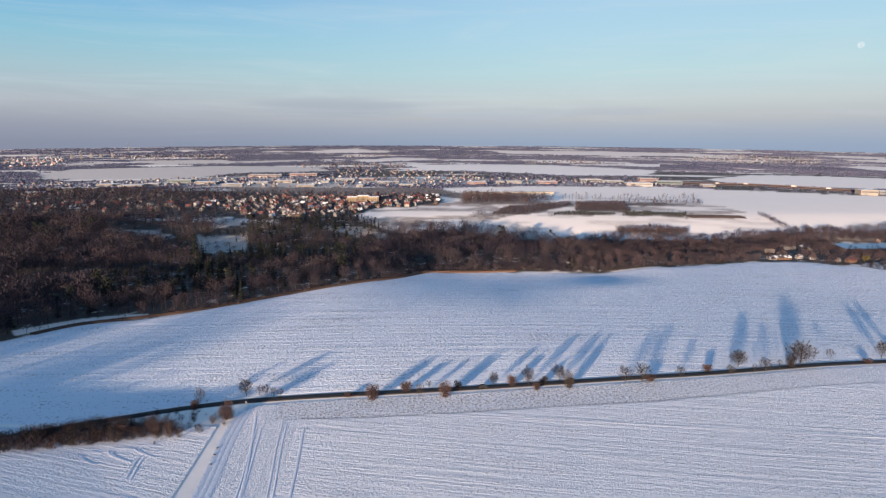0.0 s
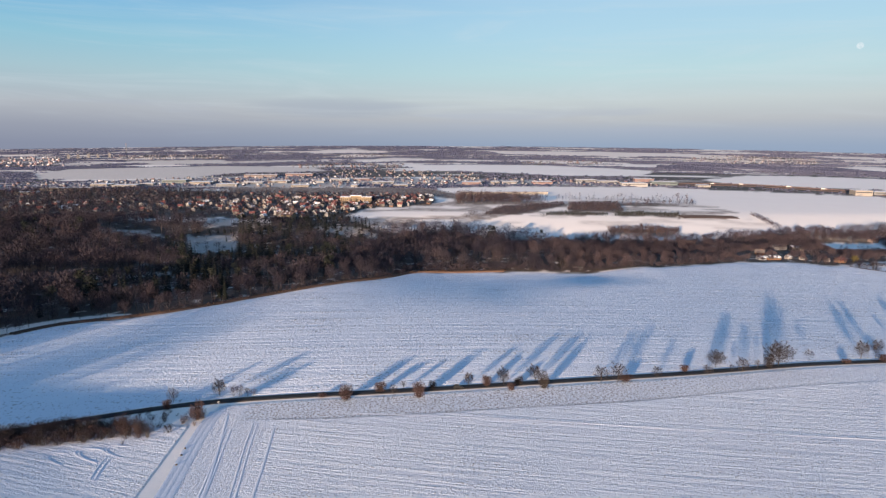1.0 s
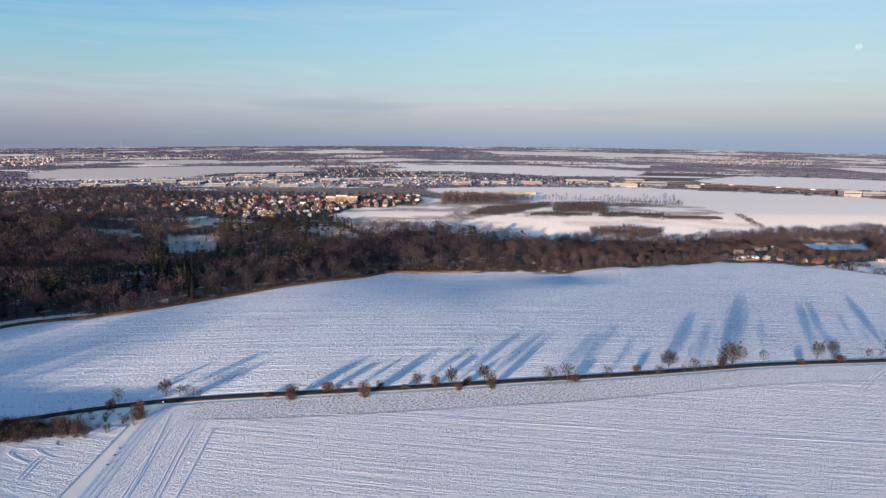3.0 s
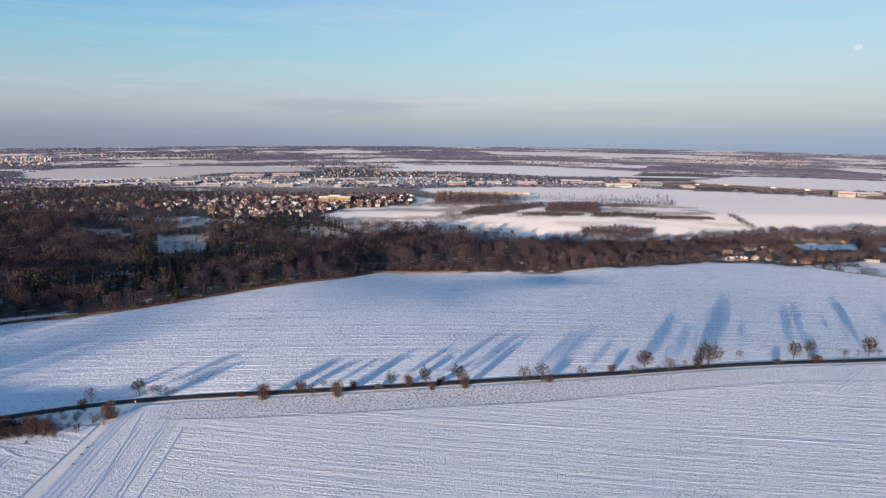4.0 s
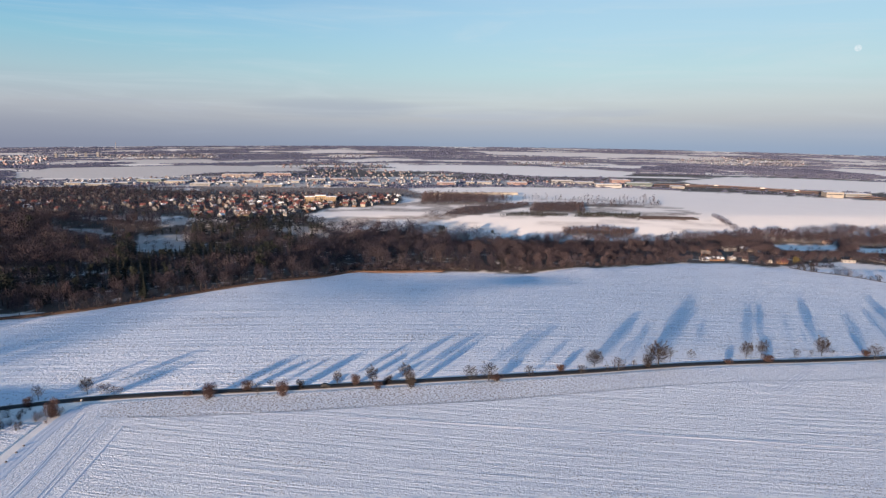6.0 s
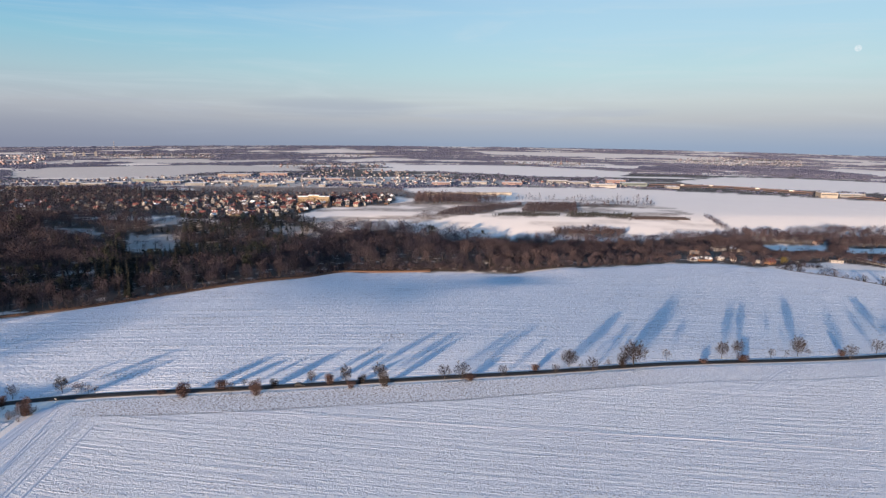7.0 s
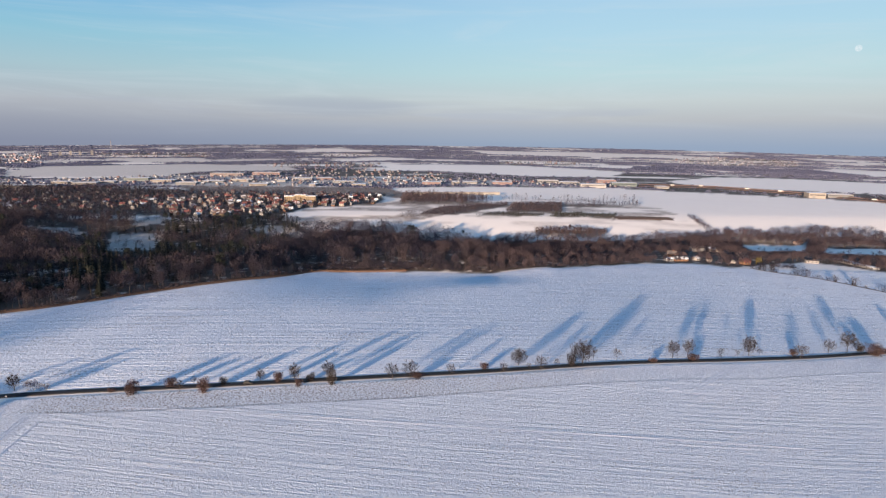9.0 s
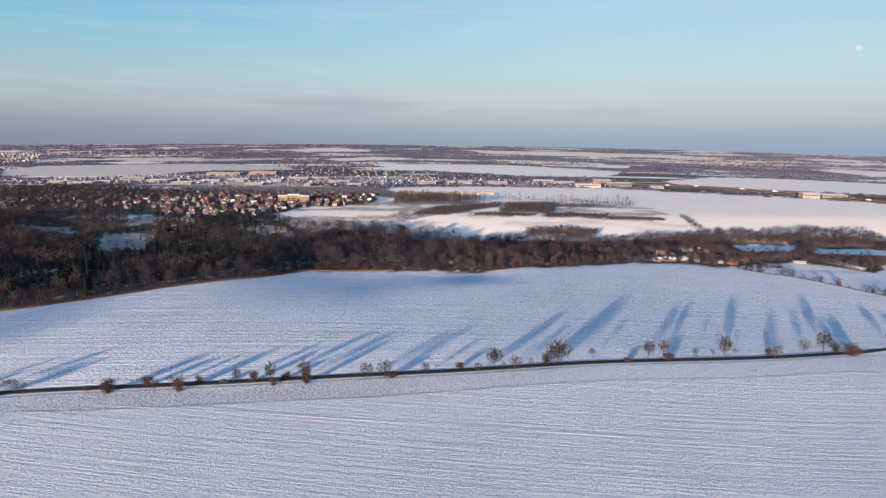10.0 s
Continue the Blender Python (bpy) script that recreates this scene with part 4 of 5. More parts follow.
x, y = np.concatenate([x, x2[x2 > 130]]), np.concatenate([y, y2[x2 > 130]])
keep = np.ones(len(x), bool)
for poly in NEAR_SNOW:
    keep &= ~(inside(poly, x, y) & ((rng.uniform(0, 1, len(x)) < 0.58) | (y > 1000) | (x > 20)))
keep &= ~(inside(EDGE_DRY_M, x, y) | (y < EDGE_Y(x) + 3))
keep &= (x > -640) & (x < 760) & ~((x > 325) & (x < 440) & (y > 590) & (y < 650) & (rng.uniform(0, 1, len(x)) < 0.65)) & ~((np.abs(x - 424 + (702 - y) * 0.47) < 20) & (y > 640) & (y < 712) & (rng.uniform(0, 1, len(x)) < 0.75))
x, y = x[keep], y[keep]
evergreen = np.array([noise.noise((a * 0.012, b * 0.02, 0.0)) for a, b in zip(x, y)]) + rng.normal(0, 0.16, len(x)) - 0.5 * sm(90, 220, x) - 0.55 * sm(-230, -300, x) - 0.35 * sm(45, 5, y - EDGE_Y(x)) + 0.20 * sm(-20, -120, x) - 0.6 * sm(-100, -20, x) > 0.10
which = np.where(evergreen, np.where(rng.uniform(0, 1, len(x)) < 0.2, 5, rng.integers(3, 5, len(x))), rng.integers(0, 3, len(x)))
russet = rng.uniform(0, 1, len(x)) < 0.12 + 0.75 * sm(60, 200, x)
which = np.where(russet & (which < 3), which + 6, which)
size = (0.5 + 0.62 * rng.uniform(0, 1, len(x)) ** 0.8) * (1 + 0.35 * np.array([noise.noise((a * 0.022, b * 0.022, 4.0)) for a, b in zip(x, y)])) * (0.74 + 0.26 * sm(0, 45, y - EDGE_Y(x))) * (1.0 - 0.42 * sm(90, 230, x)) * (1.0 - 0.28 * sm(90, 160, y - EDGE_Y(x)) * sm(-240, -160, x) * sm(0, -80, x)) * (1.0 + 0.15 * sm(-200, -300, x)) * (1.0 + 0.10 * sm(110, 150, y - EDGE_Y(x)) * sm(-150, -90, x) * sm(120, 80, x)) * np.where(inside(TOWN_EDGE, x, y), 0.6, 1.0)
size = np.where((which >= 3) & (which < 6), size * 1.22, size)
few = rng.uniform(0, 1, len(x)) < 0.24
low = size
for poly, spare in ((CLEAR1, 2.0), (CLEAR2, 1.0), (CLEAR4, 9.0), (CLEAR5, 5.0), (MEADOW2, 1.0), (MEADOW3, 1.5), (MEADOW, 1.0), (TOWN, 6.0)):
    low = np.where((poly is TOWN) & (x > -185), low, open_ground(poly, x, y, low, 20.0, spare))
size = np.where(few, np.maximum(low, 0.6 * size), low)
glade = np.zeros(len(x), bool)
for poly in (CLEAR1, CLEAR2, CLEAR4, CLEAR5):
    glade |= inside(poly, x, y)
size = np.where(glade & (rng.uniform(0, 1, len(x)) < 0.8), rng.uniform(0.22, 0.5, len(x)), size)
keep = size > 0.13
x, y, size, which = x[keep], y[keep], size[keep], which[keep]
order = np.argsort(y - EDGE_Y(x) + rng.uniform(0, 10, len(x)))
front, back = order[:290], order[290:]
WOOD_KINDS = [tree_kind(s, *m, "wood_tree") for s, m in zip(WOOD_SHAPES, WOOD_MATS)]
WOOD_LABELS = [("leafless broadleaf tree at the edge of the wood", "tree")] * 3 + [("dark green spruce at the edge of the wood", "tree")] * 2 + [("tall dark pine at the edge of the wood", "tree")] + [("russet leafless young tree at the edge of the wood", "tree")] * 3
for i in front:
    k = which[i]
    plant(WOOD_KINDS[k], (["broadleaf_tree"] * 3 + ["spruce"] * 2 + ["pine"] + ["broadleaf_tree"] * 3)[k],
          float(x[i]), float(y[i]), float(size[i]), rng.uniform(0, 360), *WOOD_LABELS[k], "trees at the edge of the wood")
BACK_SHAPES = [leafless(s, 20, sp, 0.25, 5, 300, 0.36, 0.09, lean=le, thick=0.013, forks=0, full=0.85) for s, sp, le in ((51, 0.38, 0.8), (52, 0.32, 0.9), (53, 0.42, 0.7))]
BACK_SHAPES += [spruce(61, 20, 9), spruce(62, 20, 8, 0.2), pine(63, 20, 8, 16)] + BACK_SHAPES
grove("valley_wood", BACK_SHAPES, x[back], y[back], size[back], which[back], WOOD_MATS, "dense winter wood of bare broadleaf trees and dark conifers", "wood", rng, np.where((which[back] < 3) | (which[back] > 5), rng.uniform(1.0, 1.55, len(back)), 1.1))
plant(WOOD_KINDS[5], "pine", 70, 688, 1.5, 40, "tall dark pine rising above the bare wood", "tree", "")

# low scrub under the wood's first trees
SCRUB_SHAPES = [bush(s, 4, wi, 150, 0.14, 5) for s, wi in ((44, 0.7), (45, 0.6), (46, 0.85))]
ux = np.arange(-190.0, 470.0, 1.5)
ux = np.concatenate([ux, ux + 0.7])
uy = EDGE_Y(ux) + 5 + rng.uniform(0, 1, len(ux)) ** 1.4 * 16
k = ~((ux > 325) & (ux < 430)) & (rng.uniform(0, 1, len(ux)) < 0.75)
ux, uy = ux[k], uy[k]
grove("wood_edge_scrub", SCRUB_SHAPES, ux, uy, rng.uniform(0.35, 1.0, len(ux)) * (1 + 0.4 * sm(60, 200, ux)) * (1 + 1.0 * sm(-60, -20, ux) * sm(130, 95, ux)), rng.integers(0, 3, len(ux)),
      [(MAT_BARK, MAT_FOREST_TWIG), (MAT_BARK, MAT_RUSSET_WOOD), (MAT_BARK, MAT_FOREST_TWIG)], "low leafless scrub under the first trees of the wood", "scrub", rng)

# the earth bank and dry reeds where the field meets the wood
rng = np.random.default_rng(31)
bank = smooth_line([(p[0], p[1] + 2.0) for p in WOOD[1:11]], 3.0)
ribbon("wood_edge_bank", bank, [(-2.6, -0.2), (-1.4, 0.9), (0.3, 1.5), (1.6, 1.2), (3.4, -0.2)], plain("bare_bank_earth", (0.062, 0.039, 0.030), 0.95, 0.4, 0.6, 0.1), "low brown bank between the snowy field and the wood", "bank")
MAT_REED = twig_material("dry_reeds", (0.08, 0.048, 0.034), (0.12, 0.07, 0.045))
REEDS = [(p, q) for p, q in [bush(91, 2.2, 0.6, 70, 0.16), bush(92, 2.2, 0.5, 70, 0.16)]]
k = (bank[:, 0] > -22) & (bank[:, 0] < 82)
ribbon("reed_bed", bank[k] - (0, 2.2), [(-1.3, -0.1), (-1.0, 1.2), (0.2, 1.5), (1.2, 1.2), (1.5, -0.1)], plain("matted_dry_reed", (0.078, 0.046, 0.033), 0.95, 0.45, 1.2, 0.2), "dense bed of orange dry reeds", "reeds")
x, y = bank[k, 0] + rng.normal(0, 0.6, k.sum()), bank[k, 1] - 0.6
x, y = np.concatenate([x, x + 1.5]), np.concatenate([y, y - 1.0])
k = (bank[:, 0] > -235) & (bank[:, 0] < -100)
x, y = np.concatenate([x, bank[k, 0] + rng.normal(0, 1.0, k.sum())]), np.concatenate([y, bank[k, 1] - 1.2])
grove("dry_reeds", REEDS, x, y, rng.uniform(0.6, 1.2, len(x)), rng.integers(0, 2, len(x)), [(MAT_REED, MAT_REED)] * 2, "strip of orange dry reeds along the wood's edge", "reeds", rng)
# unseen wooded knoll added behind, whose long shade falls on the near valley
x, y = scatter([(-620, -140), (-330, -120), (-262, 40), (-285, 140), (-345, 215), (-420, 260), (-620, 230)], 13.0, rng)
clear = np.array([noise.noise((a * 0.02, b * 0.02, 9.0)) for a, b in zip(x, y)]) > -0.02
x, y = x[clear], y[clear]
grove("knoll_wood", BACK_SHAPES[:3], x, y, 0.7 + 0.9 * rng.uniform(0, 1, len(x)) ** 2.5, rng.integers(0, 3, len(x)), WOOD_MATS[:3], "unseen leafless wood on a low knoll, added for its shade", "wood", rng)

# ---- copses and plantations on the far slope ----
rng = np.random.default_rng(9)
SMALL = [leafless(s, 10, 0.38, 0.12, 3, 80, 0.46, 0.18, lean=0.8, thick=0.012, full=0.6, forks=0) for s in (71, 72, 73)]
LOWFIR = [spruce(73, 5, 4, 0.3)]


def copse(name, poly, gap, shapes, mats, low, high, label, category="copse", squash=None):
    x, y = scatter(poly, gap, rng)
    grove(name, shapes, x, y, rng.uniform(low, high, len(x)), rng.integers(0, len(shapes), len(x)), mats, label, category, rng, None if squash is None else np.full(len(x), squash))


BROWN2 = [(MAT_BARK, MAT_RUSSET_WOOD), (MAT_BARK, MAT_GREY_TWIG), (MAT_BARK, MAT_RUSSET_WOOD)]
copse("tall_copse", COPSE_TALL, 6, SMALL, BROWN2, 1.0, 1.8, "stand of tall bare poplars on the far slope", squash=0.6)
copse("brown_scrub", SCRUB2, 4.5, SMALL, BROWN2, 0.25, 0.5, "brown winter scrub among snowy fields", "scrub", 1.4)
copse("waste_scrub", SCRUB, 11, SMALL, BROWN2, 0.2, 0.45, "brown scrub on waste ground behind the houses", "scrub", 1.4)
copse("bare_thorn", DRY1, 6, SMALL, BROWN2, 0.15, 0.3, "low bare thorn bushes on a dry slope", "scrub", 1.5)
copse("brown_plantation", SCRUB3, 4.5, SMALL, BROWN2, 0.35, 0.6, "bare brown young plantation among snowy fields", "plantation", 1.2)
copse("bare_tree_row", TREEROW, 9, SMALL, BROWN2, 0.3, 1.1, "loose row of bare trees across the far field", squash=0.55)
copse("fir_plantation", LOWFIR1, 4, LOWFIR, [(MAT_BARK, MAT_OLIVE)], 0.5, 0.9, "low rows of young green firs", "plantation")
copse("fir_rows", LOWFIR2, 4, LOWFIR, [(MAT_BARK, MAT_OLIVE)], 0.5, 0.9, "low rows of young green firs", "plantation")
copse("russet_shrubs", SHRUB, 3.6, SMALL, [(MAT_BARK, MAT_TWIG_RED)] * 3, 0.4, 0.85, "patch of russet shrubs at the foot of a snowy field", "scrub")
copse("field_hedge", LINE, 3.2, SMALL, BROWN2, 0.15, 0.6, "bare hedge climbing between two fields", "hedge")
copse("tree_belt", BELT, 8, SMALL, BROWN2, 0.5, 1.2, "belt of bare trees below the wide field")
copse("hall_copse", [(1012, 1262), (1090, 1292), (1210, 1262), (1120, 1225)], 9, SMALL, [(MAT_BARK, MAT_FOREST_TWIG)] * 3, 0.5, 1.1, "dark bare trees round the halls beside the main road")
# thin line of poplars along the wide field
px_ = np.linspace(215, 470, 42) + rng.normal(0, 1.5, 42)
grove("poplar_line", SMALL, px_, 1060 + (px_ - 215) * 0.16, rng.uniform(0.6, 1.6, 42), rng.integers(0, 3, 42), BROWN2, "thin line of bare poplars along a field", "copse", rng, np.full(42, 0.5))


# ---- houses ----
def house_parts(base, w, d, h, pitch, wall, roof, chimney=True, floors=2, snow_eaves=0.5):
    """A gabled house round its base: walls with gables, two roof slabs, chimney and windows."""
    rise = d / 2 * math.tan(radians(pitch))
    v = [(-w / 2, -d / 2, -2.5), (w / 2, -d / 2, -2.5), (w / 2, d / 2, -2.5), (-w / 2, d / 2, -2.5), (-w / 2, -d / 2, h), (w / 2, -d / 2, h), (w / 2, d / 2, h), (-w / 2, d / 2, h), (-w / 2, 0, h + rise), (w / 2, 0, h + rise)]
    f = [(0, 1, 5, 4), (2, 3, 7, 6), (1, 2, 6, 9, 5), (3, 0, 4, 8, 7), (4, 5, 9, 8), (6, 7, 8, 9)]
    part("wall", mesh_of("house_wall", v, f, WALLS[wall]), base)
    o, t = snow_eaves, 0.28
    k = math.tan(radians(pitch))
    y0, z0 = d / 2 + o, h - o * k
    slabs = []
    for s in (-1, 1):
        a = [(-w / 2 - o, s * y0, z0 + 0.03), (w / 2 + o, s * y0, z0 + 0.03), (w / 2 + o, 0, h + rise + 0.03), (-w / 2 - o, 0, h + rise + 0.03)]
        slabs.append((a + [(p[0], p[1], p[2] + t) for p in a], [(0, 3, 2, 1), (4, 5, 6, 7), (0, 1, 5, 4), (1, 2, 6, 5), (2, 3, 7, 6), (3, 0, 4, 7)]))
    part("roof", mesh_of("house_roof", *joined(slabs), ROOFS[roof]), base)
    if chimney:
        part("chimney", mesh_of("house_chimney", *box(w * 0.15, 0.4, h + rise * 0.4, w * 0.15 + 0.8, 1.2, h + rise + 1.1), MAT_CHIMNEY), base)
    pane = mesh_of("house_window", *box(-0.6, -0.05, 0, 0.6, 0.05, 1.4), MAT_GLASS)
    n = max(2, int(w // 3.5))
    for fl in range(floors):
        for i in range(n):
            part("window", pane, base, at=pose(-w / 2 + (i + 0.5) * w / n, -d / 2 - 0.03, 0.9 + fl * 2.8))
    return base


rng = np.random.default_rng(14)
HOUSE_KINDS = []
for w, d, h, pitch, wall, roof, fl, label in [
        (9, 7.5, 5.0, 38, "white", "red", 2, "white rendered house with a red tiled roof"), (8.5, 7, 3.2, 42, "cream", "brown", 1, "small cream house with a brown roof"),
        (10, 8, 5.2, 35, "cream", "red", 2, "cream two-storey house with a red roof"), (9.5, 8, 5.0, 30, "white", "snow", 2, "white house with snow on its roof"),
        (8, 7, 3.0, 45, "brown", "dark", 1, "small brick house with a dark roof"), (11, 8, 5.4, 25, "white", "dark", 2, "white house with a dark flat-pitched roof"),
        (9, 7, 3.3, 40, "orange", "red", 1, "salmon house with a red roof"), (8.5, 8, 5.0, 35, "grey", "snow", 2, "grey house with a snowy roof")]:
    base = new("house")
    base.matrix_basis = pose(0, 0, 0)
    house_parts(base, w, d, h, pitch, wall, roof, floors=fl)
    HOUSE_KINDS.append(tagged(base, label + " among garden trees", "house", "houses of the town"))
hx, hy = scatter(TOWN, 19, rng, 0.36)
keep = ~inside(SNOW_F, hx, hy) & (hx > -1130) & (rng.uniform(0, 1, len(hx)) < 0.45 + 0.5 * sm(-480, -250, hx)) & ~((hx < -300) & (hy < 900))
hx, hy = hx[keep], hy[keep]
near_first = np.argsort(hy + 0.15 * np.abs(hx))
used = [False] * len(HOUSE_KINDS)
hx, hy = hx[near_first], hy[near_first]
N_HOUSE = min(285, len(hx))
for i in range(N_HOUSE):
    k = int(rng.choice(len(HOUSE_KINDS), p=[0.18, 0.10, 0.16, 0.16, 0.12, 0.10, 0.08, 0.10]))
    turn = rng.choice([-18, 12, 40, 72, 100]) + rng.normal(0, 6) + 60 * noise.noise((hx[i] * 0.004, hy[i] * 0.004, 5.0))
    m = pose(hx[i], hy[i], float(ground_z(hx[i], hy[i])), 0, 0, turn)
    if not used[k]:
        HOUSE_KINDS[k].matrix_basis = m @ Matrix.Diagonal((0.8, 0.8, 0.85, 1))
        used[k] = True
    else:
        copy_thing(HOUSE_KINDS[k], m)
for k, done in enumerate(used):
    if not done:
        HOUSE_KINDS[k].matrix_basis = pose(-300 - 30 * k, 1000, float(ground_z(-300 - 30 * k, 1000)))
gx, gy = scatter(TOWN, 9.4, rng)
keep = ~inside(SNOW_F, gx, gy)
gx, gy = gx[keep], gy[keep]
far_enough = np.min(np.hypot(gx[:, None] - hx[None, :], gy[:, None] - hy[None, :]), 1) > 6.0
gx, gy = gx[far_enough], gy[far_enough]
GARDEN = SMALL + [spruce(81, 10, 6, 0.22)]
gw = np.where(rng.uniform(0, 1, len(gx)) < 0.18, 3, rng.integers(0, 3, len(gx)))
grove("garden_trees", GARDEN, gx, gy, rng.uniform(0.4, 1.05, len(gx)) * (1.0 + 0.3 * sm(-300, -500, gx)), gw, [(MAT_BARK, MAT_FOREST_TWIG)] * 3 + [(MAT_BARK, MAT_NEEDLE)],
      "bare garden trees and conifers between the houses", "trees", rng)


FAR_WALL = plain("far_pale_render", (0.13, 0.12, 0.13), 0.9, 0.15, 0.3)
FAR_PINK = plain("far_rose_render", (0.20, 0.15, 0.152), 0.9, 0.15, 0.3)


def small_houses(name, polys, gap, label, low=0.9, high=1.4, spots=None, pale=FAR_WALL):
    """Far rows of houses, too small to be told apart one by one: gabled blocks."""
    places = [scatter(poly, gap, rng, 0.95) for poly in polys] if spots is None else [spots]
    V, T, M, k = [], [], [], 0
    mats = [pale, WALLS["grey"], pale, ROOFS["red"], ROOFS["dark"], ROOFS["snow"]]
    for x, y in places:
        for a, b in zip(x, y):
            s, t = rng.uniform(low, high), rng.uniform(0, 3.14)
            w, d, h, r = 6.5 * s, 4.5 * s, 6.0 * s, 3.5 * s
            v = np.array([(-w, -d, -3), (w, -d, -3), (w, d, -3), (-w, d, -3), (-w, -d, h), (w, -d, h), (w, d, h), (-w, d, h), (-w, 0, h + r), (w, 0, h + r)])
            c, q = math.cos(t), math.sin(t)
            V.append(v @ np.array([[c, q, 0], [-q, c, 0], [0, 0, 1]]) + (a, b, float(ground_z(a, b))))
            tr = np.array([(0, 1, 5), (0, 5, 4), (2, 3, 7), (2, 7, 6), (1, 2, 6), (1, 6, 5), (5, 6, 9), (3, 0, 4), (3, 4, 7), (4, 8, 7), (4, 5, 9), (4, 9, 8), (6, 7, 8), (6, 8, 9)])
            T.append(tr + k)
            wall, roof = rng.integers(0, 3), rng.integers(3, 6)
            M.append(np.array([wall] * 10 + [roof] * 4))
            k += 10
    me = tri_mesh(name, np.concatenate(V), np.concatenate(T), mats, np.concatenate(M))
    tagged(new(name, me), label, "houses", kind="stuff")


small_houses("outer_town_houses", [], 0, "more houses of the town, farther off among trees", 0.45, 0.65, (hx[N_HOUSE:], hy[N_HOUSE:]))
small_houses("works_sheds", [WORKS], 34, "clutter of low sheds between the warehouses", 0.35, 0.65)
small_houses("far_village_houses", [VILLAGE_A, VILLAGE_B, VILLAGE_D, VILLAGE_G], 42, "rows of small far houses across the plain", 0.4, 0.65)
small_houses("far_suburb_houses", [VILLAGE_C, VILLAGE_E], 44, "far suburb of small pale houses on the plain", 0.4, 0.7)
small_houses("far_town_houses", [VILLAGE_F], 60, "far town of pinkish sunlit houses", 0.6, 1.1, pale=FAR_PINK)


# ---- works and stores along the main road ----
def hall(x, y, w, h, wall, depth=30.0):
    """A long flat-roofed shed with a parapet, a glazed band, doors and roof lights."""
    base = new("warehouse")
    base.matrix_basis = pose(x, y + depth / 2, float(ground_z(x, y)), 0, 0, math.degrees(math.atan2(x - 58, y)) * -0.35)
    part("wall", mesh_of("hall_wall", *box(-w / 2, -depth / 2, -4, w / 2, depth / 2, h), WALLS[wall]), base)
    part("roof", mesh_of("hall_roof", *joined([box(-w / 2 + 0.4, -depth / 2 + 0.4, h, w / 2 - 0.4, depth / 2 - 0.4, h + 0.12)]), MAT_SNOW), base, "flat snow-covered roof")
    rim = [box(-w / 2 - 0.1, -depth / 2 - 0.1, h - 0.2, w / 2 + 0.1, -depth / 2 + 0.38, h + 0.5), box(-w / 2 - 0.1, depth / 2 - 0.38, h - 0.2, w / 2 + 0.1, depth / 2 + 0.1, h + 0.5)]
    for r in rim:
        part("parapet", mesh_of("hall_parapet", *r, WALLS["grey" if wall != "grey" else "white"]), base)
    part("window_band", mesh_of("hall_glass", *box(-w * 0.46, -depth / 2 - 0.08, h * 0.55, w * 0.46, -depth / 2 + 0.05, h * 0.72), MAT_GLASS), base)
    for i in range(max(1, int(w // 30))):
        part("gate", mesh_of("hall_gate", *box(-w / 2 + 8 + 30 * i, -depth / 2 - 0.1, 0, -w / 2 + 13 + 30 * i, -depth / 2 + 0.05, 4.5), WALLS["grey"]), base)
    names = {"cream": "cream", "white": "white", "grey": "grey", "teal": "blue-green", "red": "red", "orange": "salmon-coloured"}
    return tagged(base, "long " + names[wall] + " warehouse with a flat snowy roof", "warehouse", "warehouses along the main road")


HALLS_WEST = [
    (-825, 1300, 117, 9, 'cream'), (-815, 1420, 54, 8, 'cream'), (-735, 1375, 62, 9, 'white'), (-705, 1420, 37, 8, 'grey'), (-665, 1480, 67, 14, 'teal'),
    (-585, 1450, 66, 9, 'cream'), (-495, 1375, 54, 8, 'grey'), (-510, 1685, 108, 12, 'orange'), (-410, 1725, 92, 12, 'red'), (-455, 1435, 59, 7, 'grey'),
    (-395, 1465, 60, 9, 'cream'), (-295, 1460, 25, 7, 'white'), (-255, 1515, 58, 9, 'grey'), (-190, 1340, 20, 7, 'white'), (-200, 1530, 47, 9, 'red'),
    (-135, 1435, 62, 7, 'grey'), (-315, 1340, 47, 7, 'cream'), (-85, 1340, 38, 8, 'cream'), (-850, 1210, 51, 7, 'cream'),
]
HALLS_EAST = [
    (80, 1410, 52, 10, 'red'), (140, 1445, 24, 8, 'cream'), (175, 1450, 42, 8, 'white'), (255, 1440, 57, 10, 'red'), (380, 1510, 63, 12, 'grey'),
    (430, 1485, 58, 10, 'grey'), (470, 1405, 70, 13, 'white'), (545, 1560, 56, 14, 'red'), (560, 1455, 72, 15, 'teal'), (938, 1290, 40, 19, 'cream'),
    (1005, 1312, 60, 13, 'grey'), (645, 1425, 34, 8, 'white'),
]
for x, y, w, h, wall in HALLS_WEST + HALLS_EAST:
    hall(x, y, w * 0.85, h * 0.62, wall)

# the ochre block of flats above the houses
flats = new("apartment_block")
flats.matrix_basis = pose(-136, 1000, float(ground_z(-136, 993)), 0, 0, 4)
part("wall", mesh_of("flats_wall", *joined([box(-26, -7, -4, -9, 7, 11.5), box(-9, -5.5, -4, 9, 7, 13.5), box(9, -7, -4, 26, 7, 11.5)]), WALLS["yellow"]), flats)
part("roof", mesh_of("flats_roof", *joined([box(-26.5, -7.5, 11.5, -9, 7.5, 12.3), box(-9.4, -6, 13.5, 9.4, 7.5, 14.3), box(9, -7.5, 11.5, 26.5, 7.5, 12.3)]), ROOFS["snow"]), flats)
pane = mesh_of("flats_window", *box(-0.8, -0.06, 0, 0.8, 0.06, 1.5), MAT_GLASS)
